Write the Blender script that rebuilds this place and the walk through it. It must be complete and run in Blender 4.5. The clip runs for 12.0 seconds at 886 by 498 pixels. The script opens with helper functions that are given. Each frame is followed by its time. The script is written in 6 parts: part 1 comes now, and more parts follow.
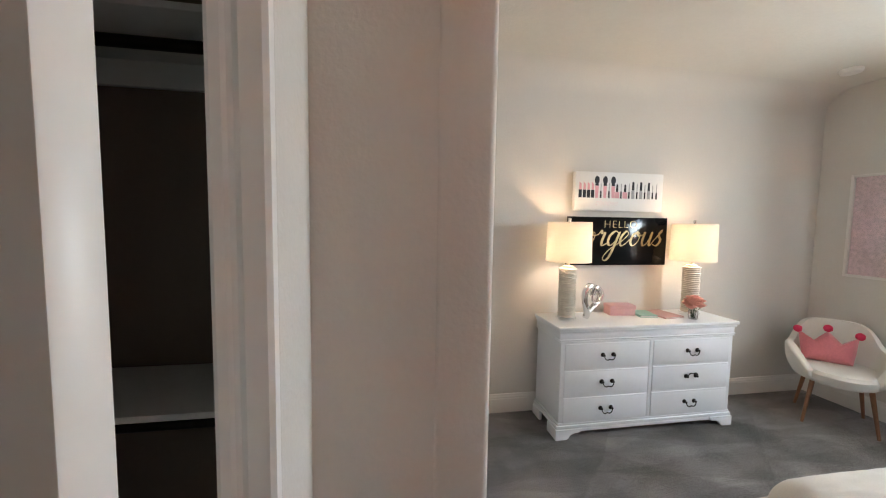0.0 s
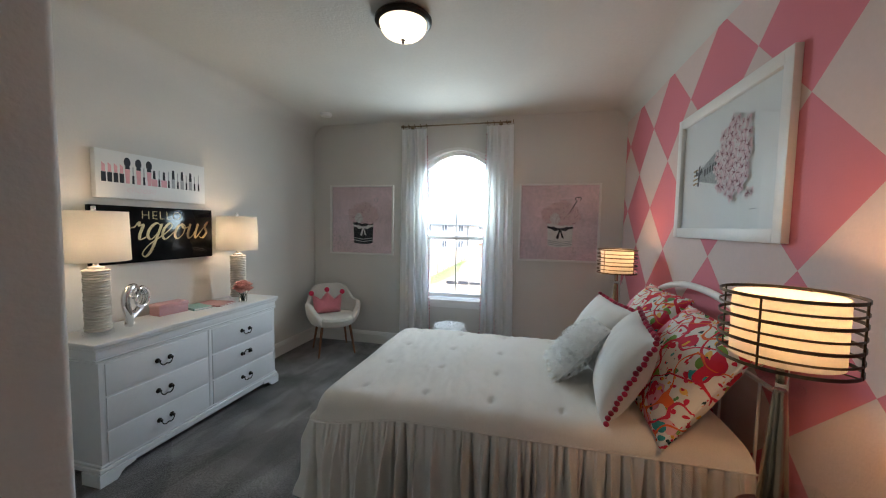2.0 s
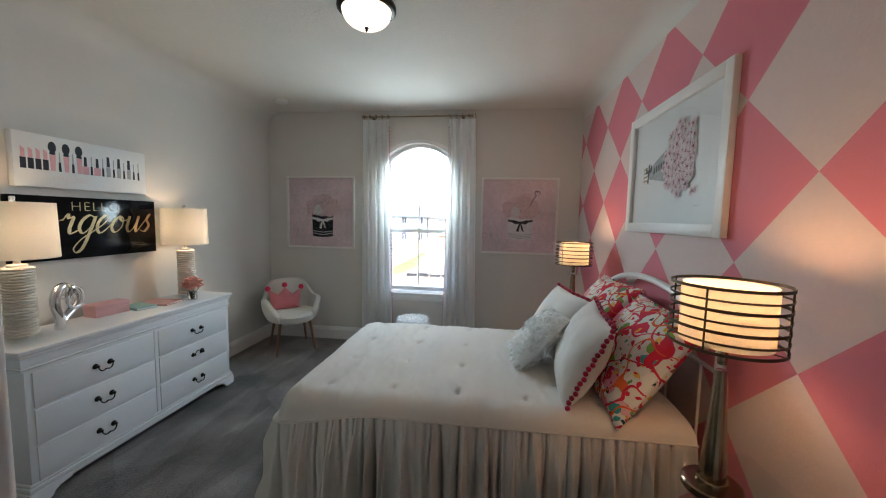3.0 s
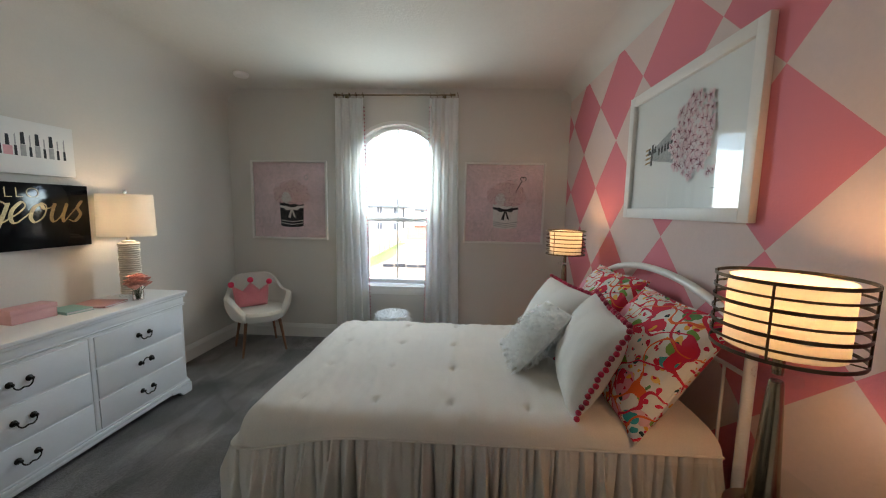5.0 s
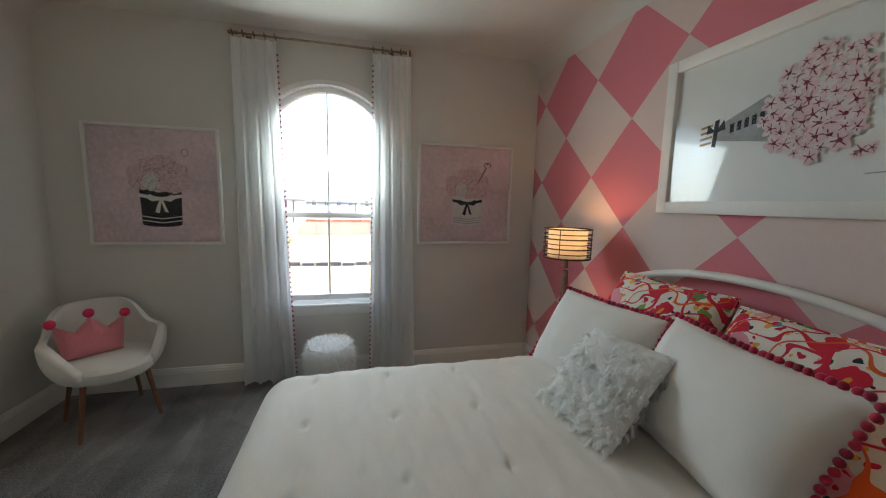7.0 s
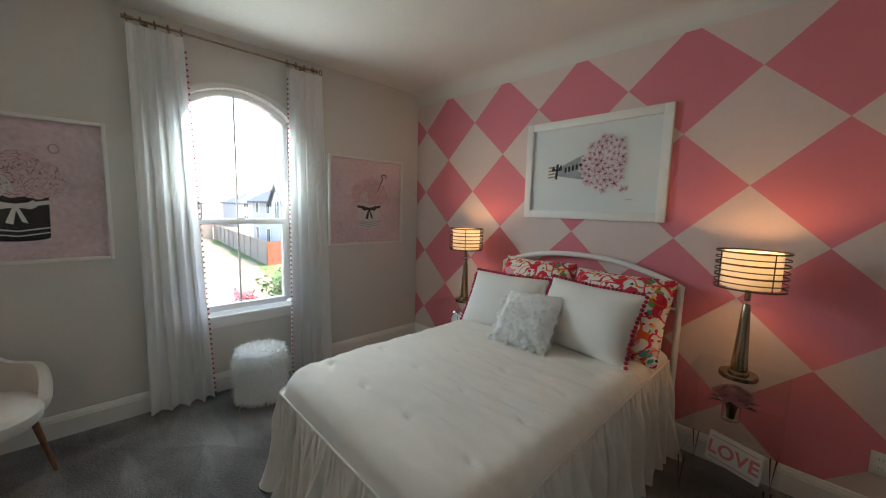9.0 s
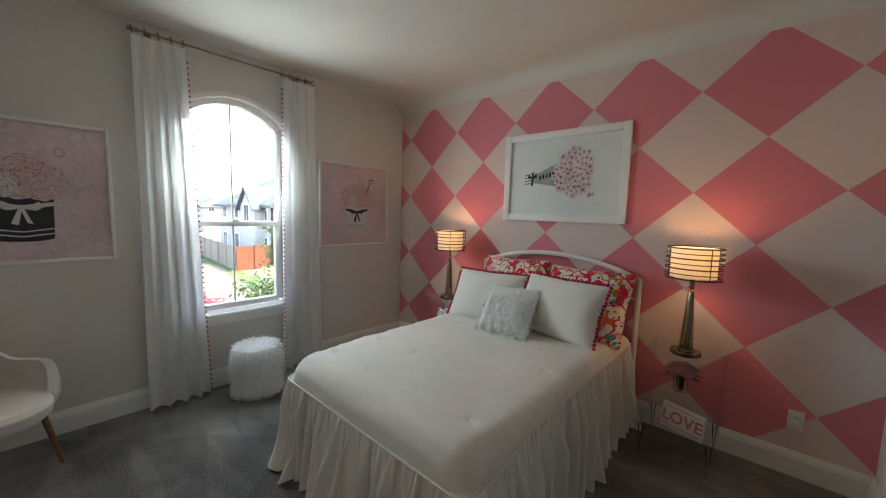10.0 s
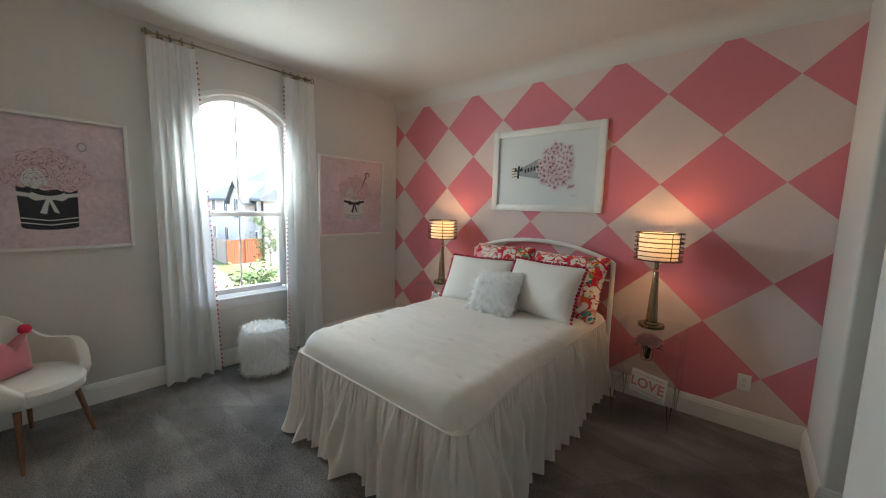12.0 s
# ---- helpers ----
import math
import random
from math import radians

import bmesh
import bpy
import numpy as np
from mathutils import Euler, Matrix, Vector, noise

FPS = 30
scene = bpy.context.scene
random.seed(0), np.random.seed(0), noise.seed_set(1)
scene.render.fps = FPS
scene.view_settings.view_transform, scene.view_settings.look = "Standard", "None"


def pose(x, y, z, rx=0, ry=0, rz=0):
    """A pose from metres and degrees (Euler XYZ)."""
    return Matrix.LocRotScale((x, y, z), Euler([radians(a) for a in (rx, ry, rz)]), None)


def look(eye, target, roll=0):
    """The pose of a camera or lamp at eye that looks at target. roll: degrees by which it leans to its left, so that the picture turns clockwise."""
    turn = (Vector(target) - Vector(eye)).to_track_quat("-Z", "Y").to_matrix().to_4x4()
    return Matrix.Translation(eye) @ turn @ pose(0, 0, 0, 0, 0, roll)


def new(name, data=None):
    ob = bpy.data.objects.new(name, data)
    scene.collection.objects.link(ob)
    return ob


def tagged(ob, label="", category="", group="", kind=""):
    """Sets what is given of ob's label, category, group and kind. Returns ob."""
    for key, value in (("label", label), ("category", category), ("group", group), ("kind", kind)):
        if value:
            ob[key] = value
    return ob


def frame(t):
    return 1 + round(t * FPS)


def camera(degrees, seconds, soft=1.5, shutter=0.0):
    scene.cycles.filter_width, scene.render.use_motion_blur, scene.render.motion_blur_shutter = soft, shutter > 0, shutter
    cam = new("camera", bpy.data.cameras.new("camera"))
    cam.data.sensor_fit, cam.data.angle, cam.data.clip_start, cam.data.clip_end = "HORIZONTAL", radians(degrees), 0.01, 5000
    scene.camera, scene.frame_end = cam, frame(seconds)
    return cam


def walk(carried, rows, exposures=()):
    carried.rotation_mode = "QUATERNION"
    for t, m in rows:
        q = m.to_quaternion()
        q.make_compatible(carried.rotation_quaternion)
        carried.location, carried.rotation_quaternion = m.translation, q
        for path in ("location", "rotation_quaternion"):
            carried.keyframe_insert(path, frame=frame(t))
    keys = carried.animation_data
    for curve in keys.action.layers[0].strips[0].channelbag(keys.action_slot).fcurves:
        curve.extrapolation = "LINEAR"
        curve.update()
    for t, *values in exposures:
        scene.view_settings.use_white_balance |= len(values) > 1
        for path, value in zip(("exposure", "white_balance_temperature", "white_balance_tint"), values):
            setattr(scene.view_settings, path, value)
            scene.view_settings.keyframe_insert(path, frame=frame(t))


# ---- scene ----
cam = camera(101.9, 12.0, soft=1.1)
PATH = [
    (0, (0.550, 0.215, 1.555), (0.886, 2.174, 1.411), 0.9),
    (0.5, (0.415, 0.222, 1.520), (1.585, 1.844, 1.412), 1.3),
    (1, (0.390, 0.21, 1.511), (2.075, 1.294, 1.397), 1.2),
    (1.5, (0.366, 0.194, 1.52), (2.22, 0.935, 1.398), 1.0),
    (2, (0.345, 0.208, 1.525), (2.286, 0.671, 1.397), 1.0),
    (2.5, (0.336, 0.249, 1.537), (2.307, 0.554, 1.387), 1.2),
    (3, (0.336, 0.247, 1.536), (2.315, 0.488, 1.368), 1.2),
    (5, (0.586, 0.333, 1.512), (2.571, 0.44, 1.291), 1.0),
    (5.5, (0.839, 0.35, 1.524), (2.824, 0.39, 1.284), 1.1),
    (6, (1.092, 0.426, 1.505), (3.077, 0.423, 1.259), 1.0),
    (6.5, (1.308, 0.603, 1.501), (3.285, 0.43, 1.253), 1.1),
    (7, (1.44, 0.842, 1.496), (3.369, 0.377, 1.249), 1.3),
    (7.5, (1.494, 1.128, 1.474), (3.313, 0.324, 1.26), 1.4),
    (7.7, (1.485, 1.257, 1.489), (3.242, 0.325, 1.278), 1.5),
    (9.3, (1.298, 2.022, 1.54), (2.691, 0.604, 1.326), 1.5),
    (9.5, (1.295, 2.079, 1.521), (2.669, 0.639, 1.323), 1.6),
    (10, (1.218, 2.181, 1.524), (2.547, 0.7, 1.325), 1.6),
    (10.5, (1.148, 2.244, 1.528), (2.44, 0.73, 1.335), 1.5),
    (11, (1.071, 2.303, 1.489), (2.358, 0.783, 1.309), 1.5),
    (11.5, (1.046, 2.359, 1.487), (2.336, 0.845, 1.282), 1.5),
    (12, (1.057, 2.389, 1.497), (2.345, 0.878, 1.264), 1.5),
]
walk(cam, [(t, look(eye, target, roll)) for t, eye, target, roll in PATH], [(t, stops, 7000 if t < 1 else 6300 if 1.2 < t < 5 else 6800, 14 if t < 1 else 8) for t, stops in ((0, 5.2), (0.5, 4.85), (1, 4.55), (1.5, 4.25), (2.5, 4.2), (6, 4.1), (7.5, 3.82), (9.5, 4.05), (10.5, 4.02), (12, 4.27))])
import functools


# ---- world and light ----
world = bpy.data.worlds.new("sky")
scene.world = world
world.use_nodes = True
wn = world.node_tree.nodes
sky = wn.new("ShaderNodeTexSky")
sky.sky_type = "NISHITA"
sky.sun_disc = False
sky.sun_elevation, sky.sun_rotation = radians(52), radians(200)
sky.air_density, sky.dust_density, sky.ozone_density = 1.0, 2.5, 1.0
world.node_tree.links.new(sky.outputs[0], wn["Background"].inputs[0])
wn["Background"].inputs[1].default_value = 0.13
sun = new("sun", bpy.data.lights.new("sun", "SUN"))
sun.data.energy, sun.data.angle, sun.data.color = 0.6, radians(12), (1, 0.96, 0.9)
sun.matrix_world = look((0, 0, 20), (6, 9, 0))


def bulb(name, x, y, z, watts, color, radius):
    lamp = new(name, bpy.data.lights.new(name, "POINT"))
    lamp.data.energy, lamp.data.color, lamp.data.shadow_soft_size = watts, color, radius
    lamp.location = (x, y, z)
    return lamp


WARM = (1.0, 0.56, 0.25)
BULBS = [("bulb", 1.95, 2.735, 1.43), ("bulb", 3.065, 2.765, 1.43)]
for n, x, y, z in BULBS:
    bulb(n, x, y, z, 0.19, (1.0, 0.75, 0.50), 0.035)
for x, y in ((1.535, -0.50), (3.52, -0.50)):
    bulb("bulb", x, y, 1.295, 0.225, WARM, 0.035)
bulb("bulb", 2.485, 0.99, 2.705, 0.20, (1.0, 0.86, 0.68), 0.05)


# added area lamp under the head of the window's arch, strengthening the sky's light
glow = new("window_fill", bpy.data.lights.new("window_fill", "AREA"))
glow.data.shape, glow.data.size, glow.data.size_y = "RECTANGLE", 0.72, 0.62
glow.data.energy, glow.data.color = 1.5, (0.76, 0.94, 1.0)
glow.matrix_world = look((4.603, 1.065, 1.86), (3.63, 1.065, 1.63))


# ---- materials ----
def material(name, color, rough=0.6, metal=0.0, scale=30.0, vary=0.08, bump=0.0, bump_scale=200.0, big=3.0, spec=0.5,
             transmission=0.0, ior=1.45, sheen=0.0, emission=None, strength=0.0, random_tint=0.0, bump_dist=0.002, alpha=1.0):
    m = bpy.data.materials.new(name)
    m.use_nodes = True
    nt = m.node_tree
    n, ln = nt.nodes, nt.links
    b = n["Principled BSDF"]
    b.inputs["Roughness"].default_value = rough
    b.inputs["Metallic"].default_value = metal
    b.inputs["Specular IOR Level"].default_value = spec
    b.inputs["Transmission Weight"].default_value = transmission
    b.inputs["IOR"].default_value = ior
    b.inputs["Sheen Weight"].default_value = sheen
    b.inputs["Alpha"].default_value = alpha
    tc = n.new("ShaderNodeTexCoord")
    fine = n.new("ShaderNodeTexNoise")
    fine.inputs["Scale"].default_value, fine.inputs["Detail"].default_value = scale, 5
    ln.new(tc.outputs["Object"], fine.inputs["Vector"])
    coarse = n.new("ShaderNodeTexNoise")
    coarse.inputs["Scale"].default_value, coarse.inputs["Detail"].default_value = big, 3
    ln.new(tc.outputs["Object"], coarse.inputs["Vector"])
    mix = n.new("ShaderNodeMath")
    mix.operation = "ADD"
    ln.new(fine.outputs["Fac"], mix.inputs[0])
    ln.new(coarse.outputs["Fac"], mix.inputs[1])
    ramp = n.new("ShaderNodeMapRange")
    ramp.inputs["From Min"].default_value, ramp.inputs["From Max"].default_value = 0.6, 1.4
    ramp.inputs["To Min"].default_value, ramp.inputs["To Max"].default_value = 1 - vary, 1 + vary
    ln.new(mix.outputs[0], ramp.inputs["Value"])
    last = ramp.outputs[0]
    if random_tint:
        info = n.new("ShaderNodeObjectInfo")
        r2 = n.new("ShaderNodeMapRange")
        r2.inputs["To Min"].default_value, r2.inputs["To Max"].default_value = 1 - random_tint, 1 + random_tint
        ln.new(info.outputs["Random"], r2.inputs["Value"])
        mul = n.new("ShaderNodeMath")
        mul.operation = "MULTIPLY"
        ln.new(last, mul.inputs[0])
        ln.new(r2.outputs[0], mul.inputs[1])
        last = mul.outputs[0]
    vm = n.new("ShaderNodeVectorMath")
    vm.operation = "SCALE"
    vm.inputs[0].default_value = color
    ln.new(last, vm.inputs["Scale"])
    ln.new(vm.outputs[0], b.inputs["Base Color"])
    if bump:
        bn = n.new("ShaderNodeTexNoise")
        bn.inputs["Scale"].default_value, bn.inputs["Detail"].default_value = bump_scale, 4
        ln.new(tc.outputs["Object"], bn.inputs["Vector"])
        bp = n.new("ShaderNodeBump")
        bp.inputs["Strength"].default_value, bp.inputs["Distance"].default_value = bump, bump_dist
        ln.new(bn.outputs["Fac"], bp.inputs["Height"])
        ln.new(bp.outputs[0], b.inputs["Normal"])
    if emission:
        b.inputs["Emission Color"].default_value = (*emission, 1)
        b.inputs["Emission Strength"].default_value = strength
    return m


WALL = material("wall_paint", (0.68, 0.65, 0.61), 0.75, scale=60, vary=0.025, bump=0.35, bump_scale=90, bump_dist=0.003, spec=0.25)
# wall paint for the closet, with the shade put into a darker colour
CLOSET = material("shaded_closet_paint", (0.20, 0.15, 0.12), 0.8, scale=60, vary=0.05, bump=0.3, bump_scale=90)
CEIL = material("ceiling_paint", (0.70, 0.67, 0.62), 0.85, scale=40, vary=0.03, bump=0.5, bump_scale=60, bump_dist=0.004, spec=0.2)
TRIM = material("white_trim_paint", (0.80, 0.78, 0.75), 0.35, scale=30, vary=0.02, bump=0.05, bump_scale=60)
LACQUER = material("white_lacquer", (0.80, 0.81, 0.83), 0.28, scale=40, vary=0.02, bump=0.04, bump_scale=80)
CARPET = material("grey_carpet", (0.165, 0.150, 0.147), 0.95, scale=100, vary=0.95, bump=1.0, bump_scale=150, bump_dist=0.022, big=2.2, spec=0.1, sheen=0.25)


def brushed(m):
    """Lighter and darker wedges left by a vacuum cleaner."""
    n, ln = m.node_tree.nodes, m.node_tree.links
    b = n["Principled BSDF"]
    base = b.inputs["Base Color"].links[0].from_socket
    tc = n.new("ShaderNodeTexCoord")
    last = base
    for turn, scale, gain, seed in ((35, 2.4, 0.16, 0.0), (-28, 2.0, 0.14, 5.0)):
        mp = n.new("ShaderNodeMapping")
        mp.inputs["Rotation"].default_value = (0, 0, radians(turn))
        mp.inputs["Location"].default_value = (seed, seed * 0.3, 0)
        mp.inputs["Scale"].default_value = (scale * 1.5, scale * 0.3, 1)
        ln.new(tc.outputs["Object"], mp.inputs["Vector"])
        vo = n.new("ShaderNodeTexNoise")
        vo.inputs["Scale"].default_value, vo.inputs["Detail"].default_value = 1.0, 1.0
        ln.new(mp.outputs[0], vo.inputs["Vector"])
        rg = n.new("ShaderNodeMapRange")
        rg.inputs["From Min"].default_value, rg.inputs["From Max"].default_value = 0.44, 0.62
        rg.inputs["To Min"].default_value, rg.inputs["To Max"].default_value = 1 - gain * 0.3, 1 + gain * 0.7
        ln.new(vo.outputs["Fac"], rg.inputs["Value"])
        vm = n.new("ShaderNodeVectorMath")
        vm.operation = "SCALE"
        ln.new(last, vm.inputs[0])
        ln.new(rg.outputs[0], vm.inputs["Scale"])
        last = vm.outputs[0]
    # overlapping wedges, wide at the near end and pointed towards the far one
    warp = n.new("ShaderNodeTexNoise")
    warp.inputs["Scale"].default_value = 2.0
    ln.new(tc.outputs["Object"], warp.inputs["Vector"])
    for turn, width, length, gain, shift in ((14, 0.34, 1.25, 0.20, 0.1), (-20, 0.42, 1.45, 0.16, 0.63)):
        bend = n.new("ShaderNodeVectorMath")
        bend.operation = "MULTIPLY_ADD"
        ln.new(warp.outputs["Color"], bend.inputs[0])
        bend.inputs[1].default_value = (0.10, 0.16, 0)
        ln.new(tc.outputs["Object"], bend.inputs[2])
        mp = n.new("ShaderNodeMapping")
        mp.inputs["Rotation"].default_value = (0, 0, radians(turn))
        mp.inputs["Location"].default_value = (shift, shift * 1.7, 0)
        mp.inputs["Scale"].default_value = (1 / length, 1 / width, 1)
        ln.new(bend.outputs[0], mp.inputs["Vector"])
        sx = n.new("ShaderNodeSeparateXYZ")
        ln.new(mp.outputs[0], sx.inputs[0])
        fx, fy = n.new("ShaderNodeMath"), n.new("ShaderNodeMath")
        fx.operation, fy.operation = "FRACT", "PINGPONG"
        fy.inputs[1].default_value = 0.5
        ln.new(sx.outputs[0], fx.inputs[0])
        ln.new(sx.outputs[1], fy.inputs[0])
        df = n.new("ShaderNodeMath")
        df.operation = "MULTIPLY_ADD"
        ln.new(fx.outputs[0], df.inputs[0])
        df.inputs[1].default_value = -0.5
        ln.new(fy.outputs[0], df.inputs[2])
        rg = n.new("ShaderNodeMapRange")
        rg.inputs["From Min"].default_value, rg.inputs["From Max"].default_value = -0.03, 0.03
        rg.inputs["To Min"].default_value, rg.inputs["To Max"].default_value = 1 - gain * 0.4, 1 + gain
        ln.new(df.outputs[0], rg.inputs["Value"])
        vm = n.new("ShaderNodeVectorMath")
        vm.operation = "SCALE"
        ln.new(last, vm.inputs[0])
        ln.new(rg.outputs[0], vm.inputs["Scale"])
        last = vm.outputs[0]
    ln.new(last, b.inputs["Base Color"])


brushed(CARPET)
LINEN = material("cream_linen", (0.76, 0.71, 0.65), 0.85, scale=180, vary=0.07, bump=0.4, bump_scale=500, spec=0.2, sheen=0.2)
WHITE_COTTON = material("white_cotton", (0.78, 0.75, 0.71), 0.85, scale=160, vary=0.04, bump=0.25, bump_scale=450, spec=0.2, sheen=0.2)
CRIMSON = material("crimson_wool", (0.42, 0.012, 0.055), 0.9, scale=300, vary=0.3, bump=0.6, bump_scale=600, random_tint=0.45, sheen=0.3)
BLACK_METAL = material("oil_rubbed_bronze", (0.02, 0.016, 0.014), 0.38, 0.7, scale=80, vary=0.2)
BRASS = material("antique_brass", (0.34, 0.26, 0.17), 0.20, 1.0, scale=120, vary=0.12, bump=0.05, bump_scale=300)
BRONZE = material("bronze_band", (0.12, 0.085, 0.055), 0.35, 0.9, scale=100, vary=0.15)
CHROME = material("polished_silver", (0.80, 0.80, 0.80), 0.06, 1.0, scale=20, vary=0.03)


def clear(name, gloss, edge=0.5):
    """A thin clear sheet: mostly see-through, with a little mirror gloss."""
    m = bpy.data.materials.new(name)
    m.use_nodes = True
    n, ln = m.node_tree.nodes, m.node_tree.links
    n.remove(n["Principled BSDF"])
    tr, gl, mix, fr = n.new("ShaderNodeBsdfTransparent"), n.new("ShaderNodeBsdfGlossy"), n.new("ShaderNodeMixShader"), n.new("ShaderNodeLayerWeight")
    pw, ml = n.new("ShaderNodeMath"), n.new("ShaderNodeMath")
    pw.operation, ml.operation = "POWER", "MULTIPLY_ADD"
    fr.inputs["Blend"].default_value = 0.5
    pw.inputs[1].default_value, ml.inputs[1].default_value, ml.inputs[2].default_value = 4.0, edge, gloss
    tr.inputs["Color"].default_value = (0.975, 0.98, 0.98, 1)
    gl.inputs["Roughness"].default_value = 0.01
    ln.new(fr.outputs["Facing"], pw.inputs[0])
    ln.new(pw.outputs[0], ml.inputs[0])
    ln.new(ml.outputs[0], mix.inputs[0])
    ln.new(tr.outputs[0], mix.inputs[1])
    ln.new(gl.outputs[0], mix.inputs[2])
    ln.new(mix.outputs[0], n["Material Output"].inputs["Surface"])
    return m


def translucent(name, color, share=0.6, scale=140, low=0.94, high=1.04):
    """Cloth, fur or petals that let light through."""
    m = bpy.data.materials.new(name)
    m.use_nodes = True
    n, ln = m.node_tree.nodes, m.node_tree.links
    n.remove(n["Principled BSDF"])
    out = n["Material Output"]
    dif = n.new("ShaderNodeBsdfDiffuse")
    tra = n.new("ShaderNodeBsdfTranslucent")
    mix = n.new("ShaderNodeMixShader")
    tc = n.new("ShaderNodeTexCoord")
    weave = n.new("ShaderNodeTexNoise")
    weave.inputs["Scale"].default_value, weave.inputs["Detail"].default_value = scale, 4
    ln.new(tc.outputs["Object"], weave.inputs["Vector"])
    rng = n.new("ShaderNodeMapRange")
    rng.inputs["To Min"].default_value, rng.inputs["To Max"].default_value = low, high
    ln.new(weave.outputs["Fac"], rng.inputs["Value"])
    vm = n.new("ShaderNodeVectorMath")
    vm.operation = "SCALE"
    vm.inputs[0].default_value = color
    ln.new(rng.outputs[0], vm.inputs["Scale"])
    for s in (dif, tra):
        ln.new(vm.outputs[0], s.inputs["Color"])
    mix.inputs[0].default_value = share
    ln.new(dif.outputs[0], mix.inputs[1])
    ln.new(tra.outputs[0], mix.inputs[2])
    ln.new(mix.outputs[0], out.inputs["Surface"])
    return m


CURTAIN = translucent("white_curtain_cloth", (0.96, 0.955, 0.95), 0.45, 260)
FUR = translucent("white_faux_fur", (0.985, 0.98, 0.97), 0.32, 30, 0.96, 1.01)
SHADE = translucent("lamp_shade_cloth", (0.80, 0.77, 0.72), 0.45)
FROST = translucent("frosted_glass", (0.88, 0.86, 0.82), 0.6)
ACRYLIC = clear("clear_acrylic", 0.008, 0.16)
PICTURE_GLASS = clear("picture_glass", 0.017)
GLASS = material("clear_glass", (1, 1, 1), 0.0, transmission=1.0, ior=1.45, vary=0.0)
WHITE_METAL = material("white_enamel", (0.78, 0.75, 0.72), 0.3, scale=60, vary=0.03, bump=0.05, bump_scale=100)
WOOD = material("walnut_leg", (0.22, 0.10, 0.05), 0.45, scale=30, vary=0.3, bump=0.1, bump_scale=120)
BOUCLE = material("cream_upholstery", (0.76, 0.73, 0.68), 0.9, scale=200, vary=0.06, bump=0.5, bump_scale=400, sheen=0.3)
PINK_VELVET = material("pink_velvet", (0.72, 0.22, 0.26), 0.8, scale=60, vary=0.10, bump=0.3, bump_scale=300, sheen=0.6)
POM_PINK = material("hot_pink_wool", (0.80, 0.05, 0.13), 0.9, scale=200, vary=0.2, bump=0.6, bump_scale=500)
CERAMIC = material("cream_ceramic", (0.66, 0.61, 0.54), 0.4, scale=40, vary=0.08, bump=0.3, bump_scale=90, big=8)
BLACK_GLOSS = material("black_glass", (0.008, 0.008, 0.009), 0.08, scale=10, vary=0.1, spec=0.22)
GOLD = material("gold_foil", (0.36, 0.27, 0.15), 0.42, 0.8, scale=90, vary=0.45, big=14)
BLACK_INK = material("black_ink", (0.02, 0.02, 0.022), 0.5, scale=60, vary=0.3)
PAPER = material("white_paper", (0.78, 0.78, 0.77), 0.5, scale=40, vary=0.02)
FRAME_WHITE = material("white_frame", (0.80, 0.77, 0.74), 0.4, scale=60, vary=0.03, bump=0.1, bump_scale=120)


def diamond_wall():
    m = material("harlequin_paint", (0.71, 0.565, 0.53), 0.7, scale=60, vary=0.03, bump=0.3, bump_scale=90, bump_dist=0.003, spec=0.25)
    nt = m.node_tree
    n, ln = nt.nodes, nt.links
    b = n["Principled BSDF"]
    base = b.inputs["Base Color"].links[0].from_socket
    geo = n.new("ShaderNodeNewGeometry")
    sep = n.new("ShaderNodeSeparateXYZ")
    ln.new(geo.outputs["Position"], sep.inputs[0])

    def op(kind, a, c=None):
        q = n.new("ShaderNodeMath")
        q.operation = kind
        for i, v in enumerate((a, c)):
            if v is None:
                continue
            if isinstance(v, (int, float)):
                q.inputs[i].default_value = v
            else:
                ln.new(v, q.inputs[i])
        return q.outputs[0]

    def saw(sock, centre, size):
        return op("ABSOLUTE", op("SUBTRACT", op("FRACT", op("ADD", op("DIVIDE", op("SUBTRACT", sock, centre), size), 10.5)), 0.5))

    total = op("ADD", saw(sep.outputs["X"], 1.962, 0.7027), saw(sep.outputs["Z"], 2.364, 0.6560))
    inside = op("LESS_THAN", total, 0.5)
    below = op("LESS_THAN", sep.outputs["Z"], 2.652)
    pink = n.new("ShaderNodeMix")
    pink.data_type = "RGBA"
    ln.new(op("MULTIPLY", inside, below), pink.inputs[0])
    top = n.new("ShaderNodeMix")
    top.data_type = "RGBA"
    ln.new(below, top.inputs[0])
    top.inputs[6].default_value = (0.68, 0.65, 0.61, 1)
    ln.new(base, top.inputs[7])
    ln.new(top.outputs[2], pink.inputs[6])
    pink.inputs[7].default_value = (0.70, 0.22, 0.265, 1)
    ln.new(pink.outputs[2], b.inputs["Base Color"])
    return m


HARLEQUIN = diamond_wall()


# ---- mesh helpers ----
def link_mesh(name, bm, mat, smooth=False):
    me = bpy.data.meshes.new(name)
    bmesh.ops.recalc_face_normals(bm, faces=bm.faces)
    bm.to_mesh(me)
    bm.free()
    mats = mat if isinstance(mat, (list, tuple)) else [mat]
    for q in mats:
        me.materials.append(q)
    if smooth:
        for p in me.polygons:
            p.use_smooth = True
        me.set_sharp_from_angle(angle=radians(40))
    return new(name, me)


def part(name, bm, mat, parent, label="", smooth=True):
    ob = link_mesh(name, bm, mat, smooth)
    ob.parent = parent
    if label:
        tagged(ob, label)
    return ob


def thing(name, label, category, m=None, group="", kind=""):
    ob = new(name)
    ob.empty_display_size = 0.1
    if m is not None:
        ob.matrix_world = m
    return tagged(ob, label, category, group, kind)


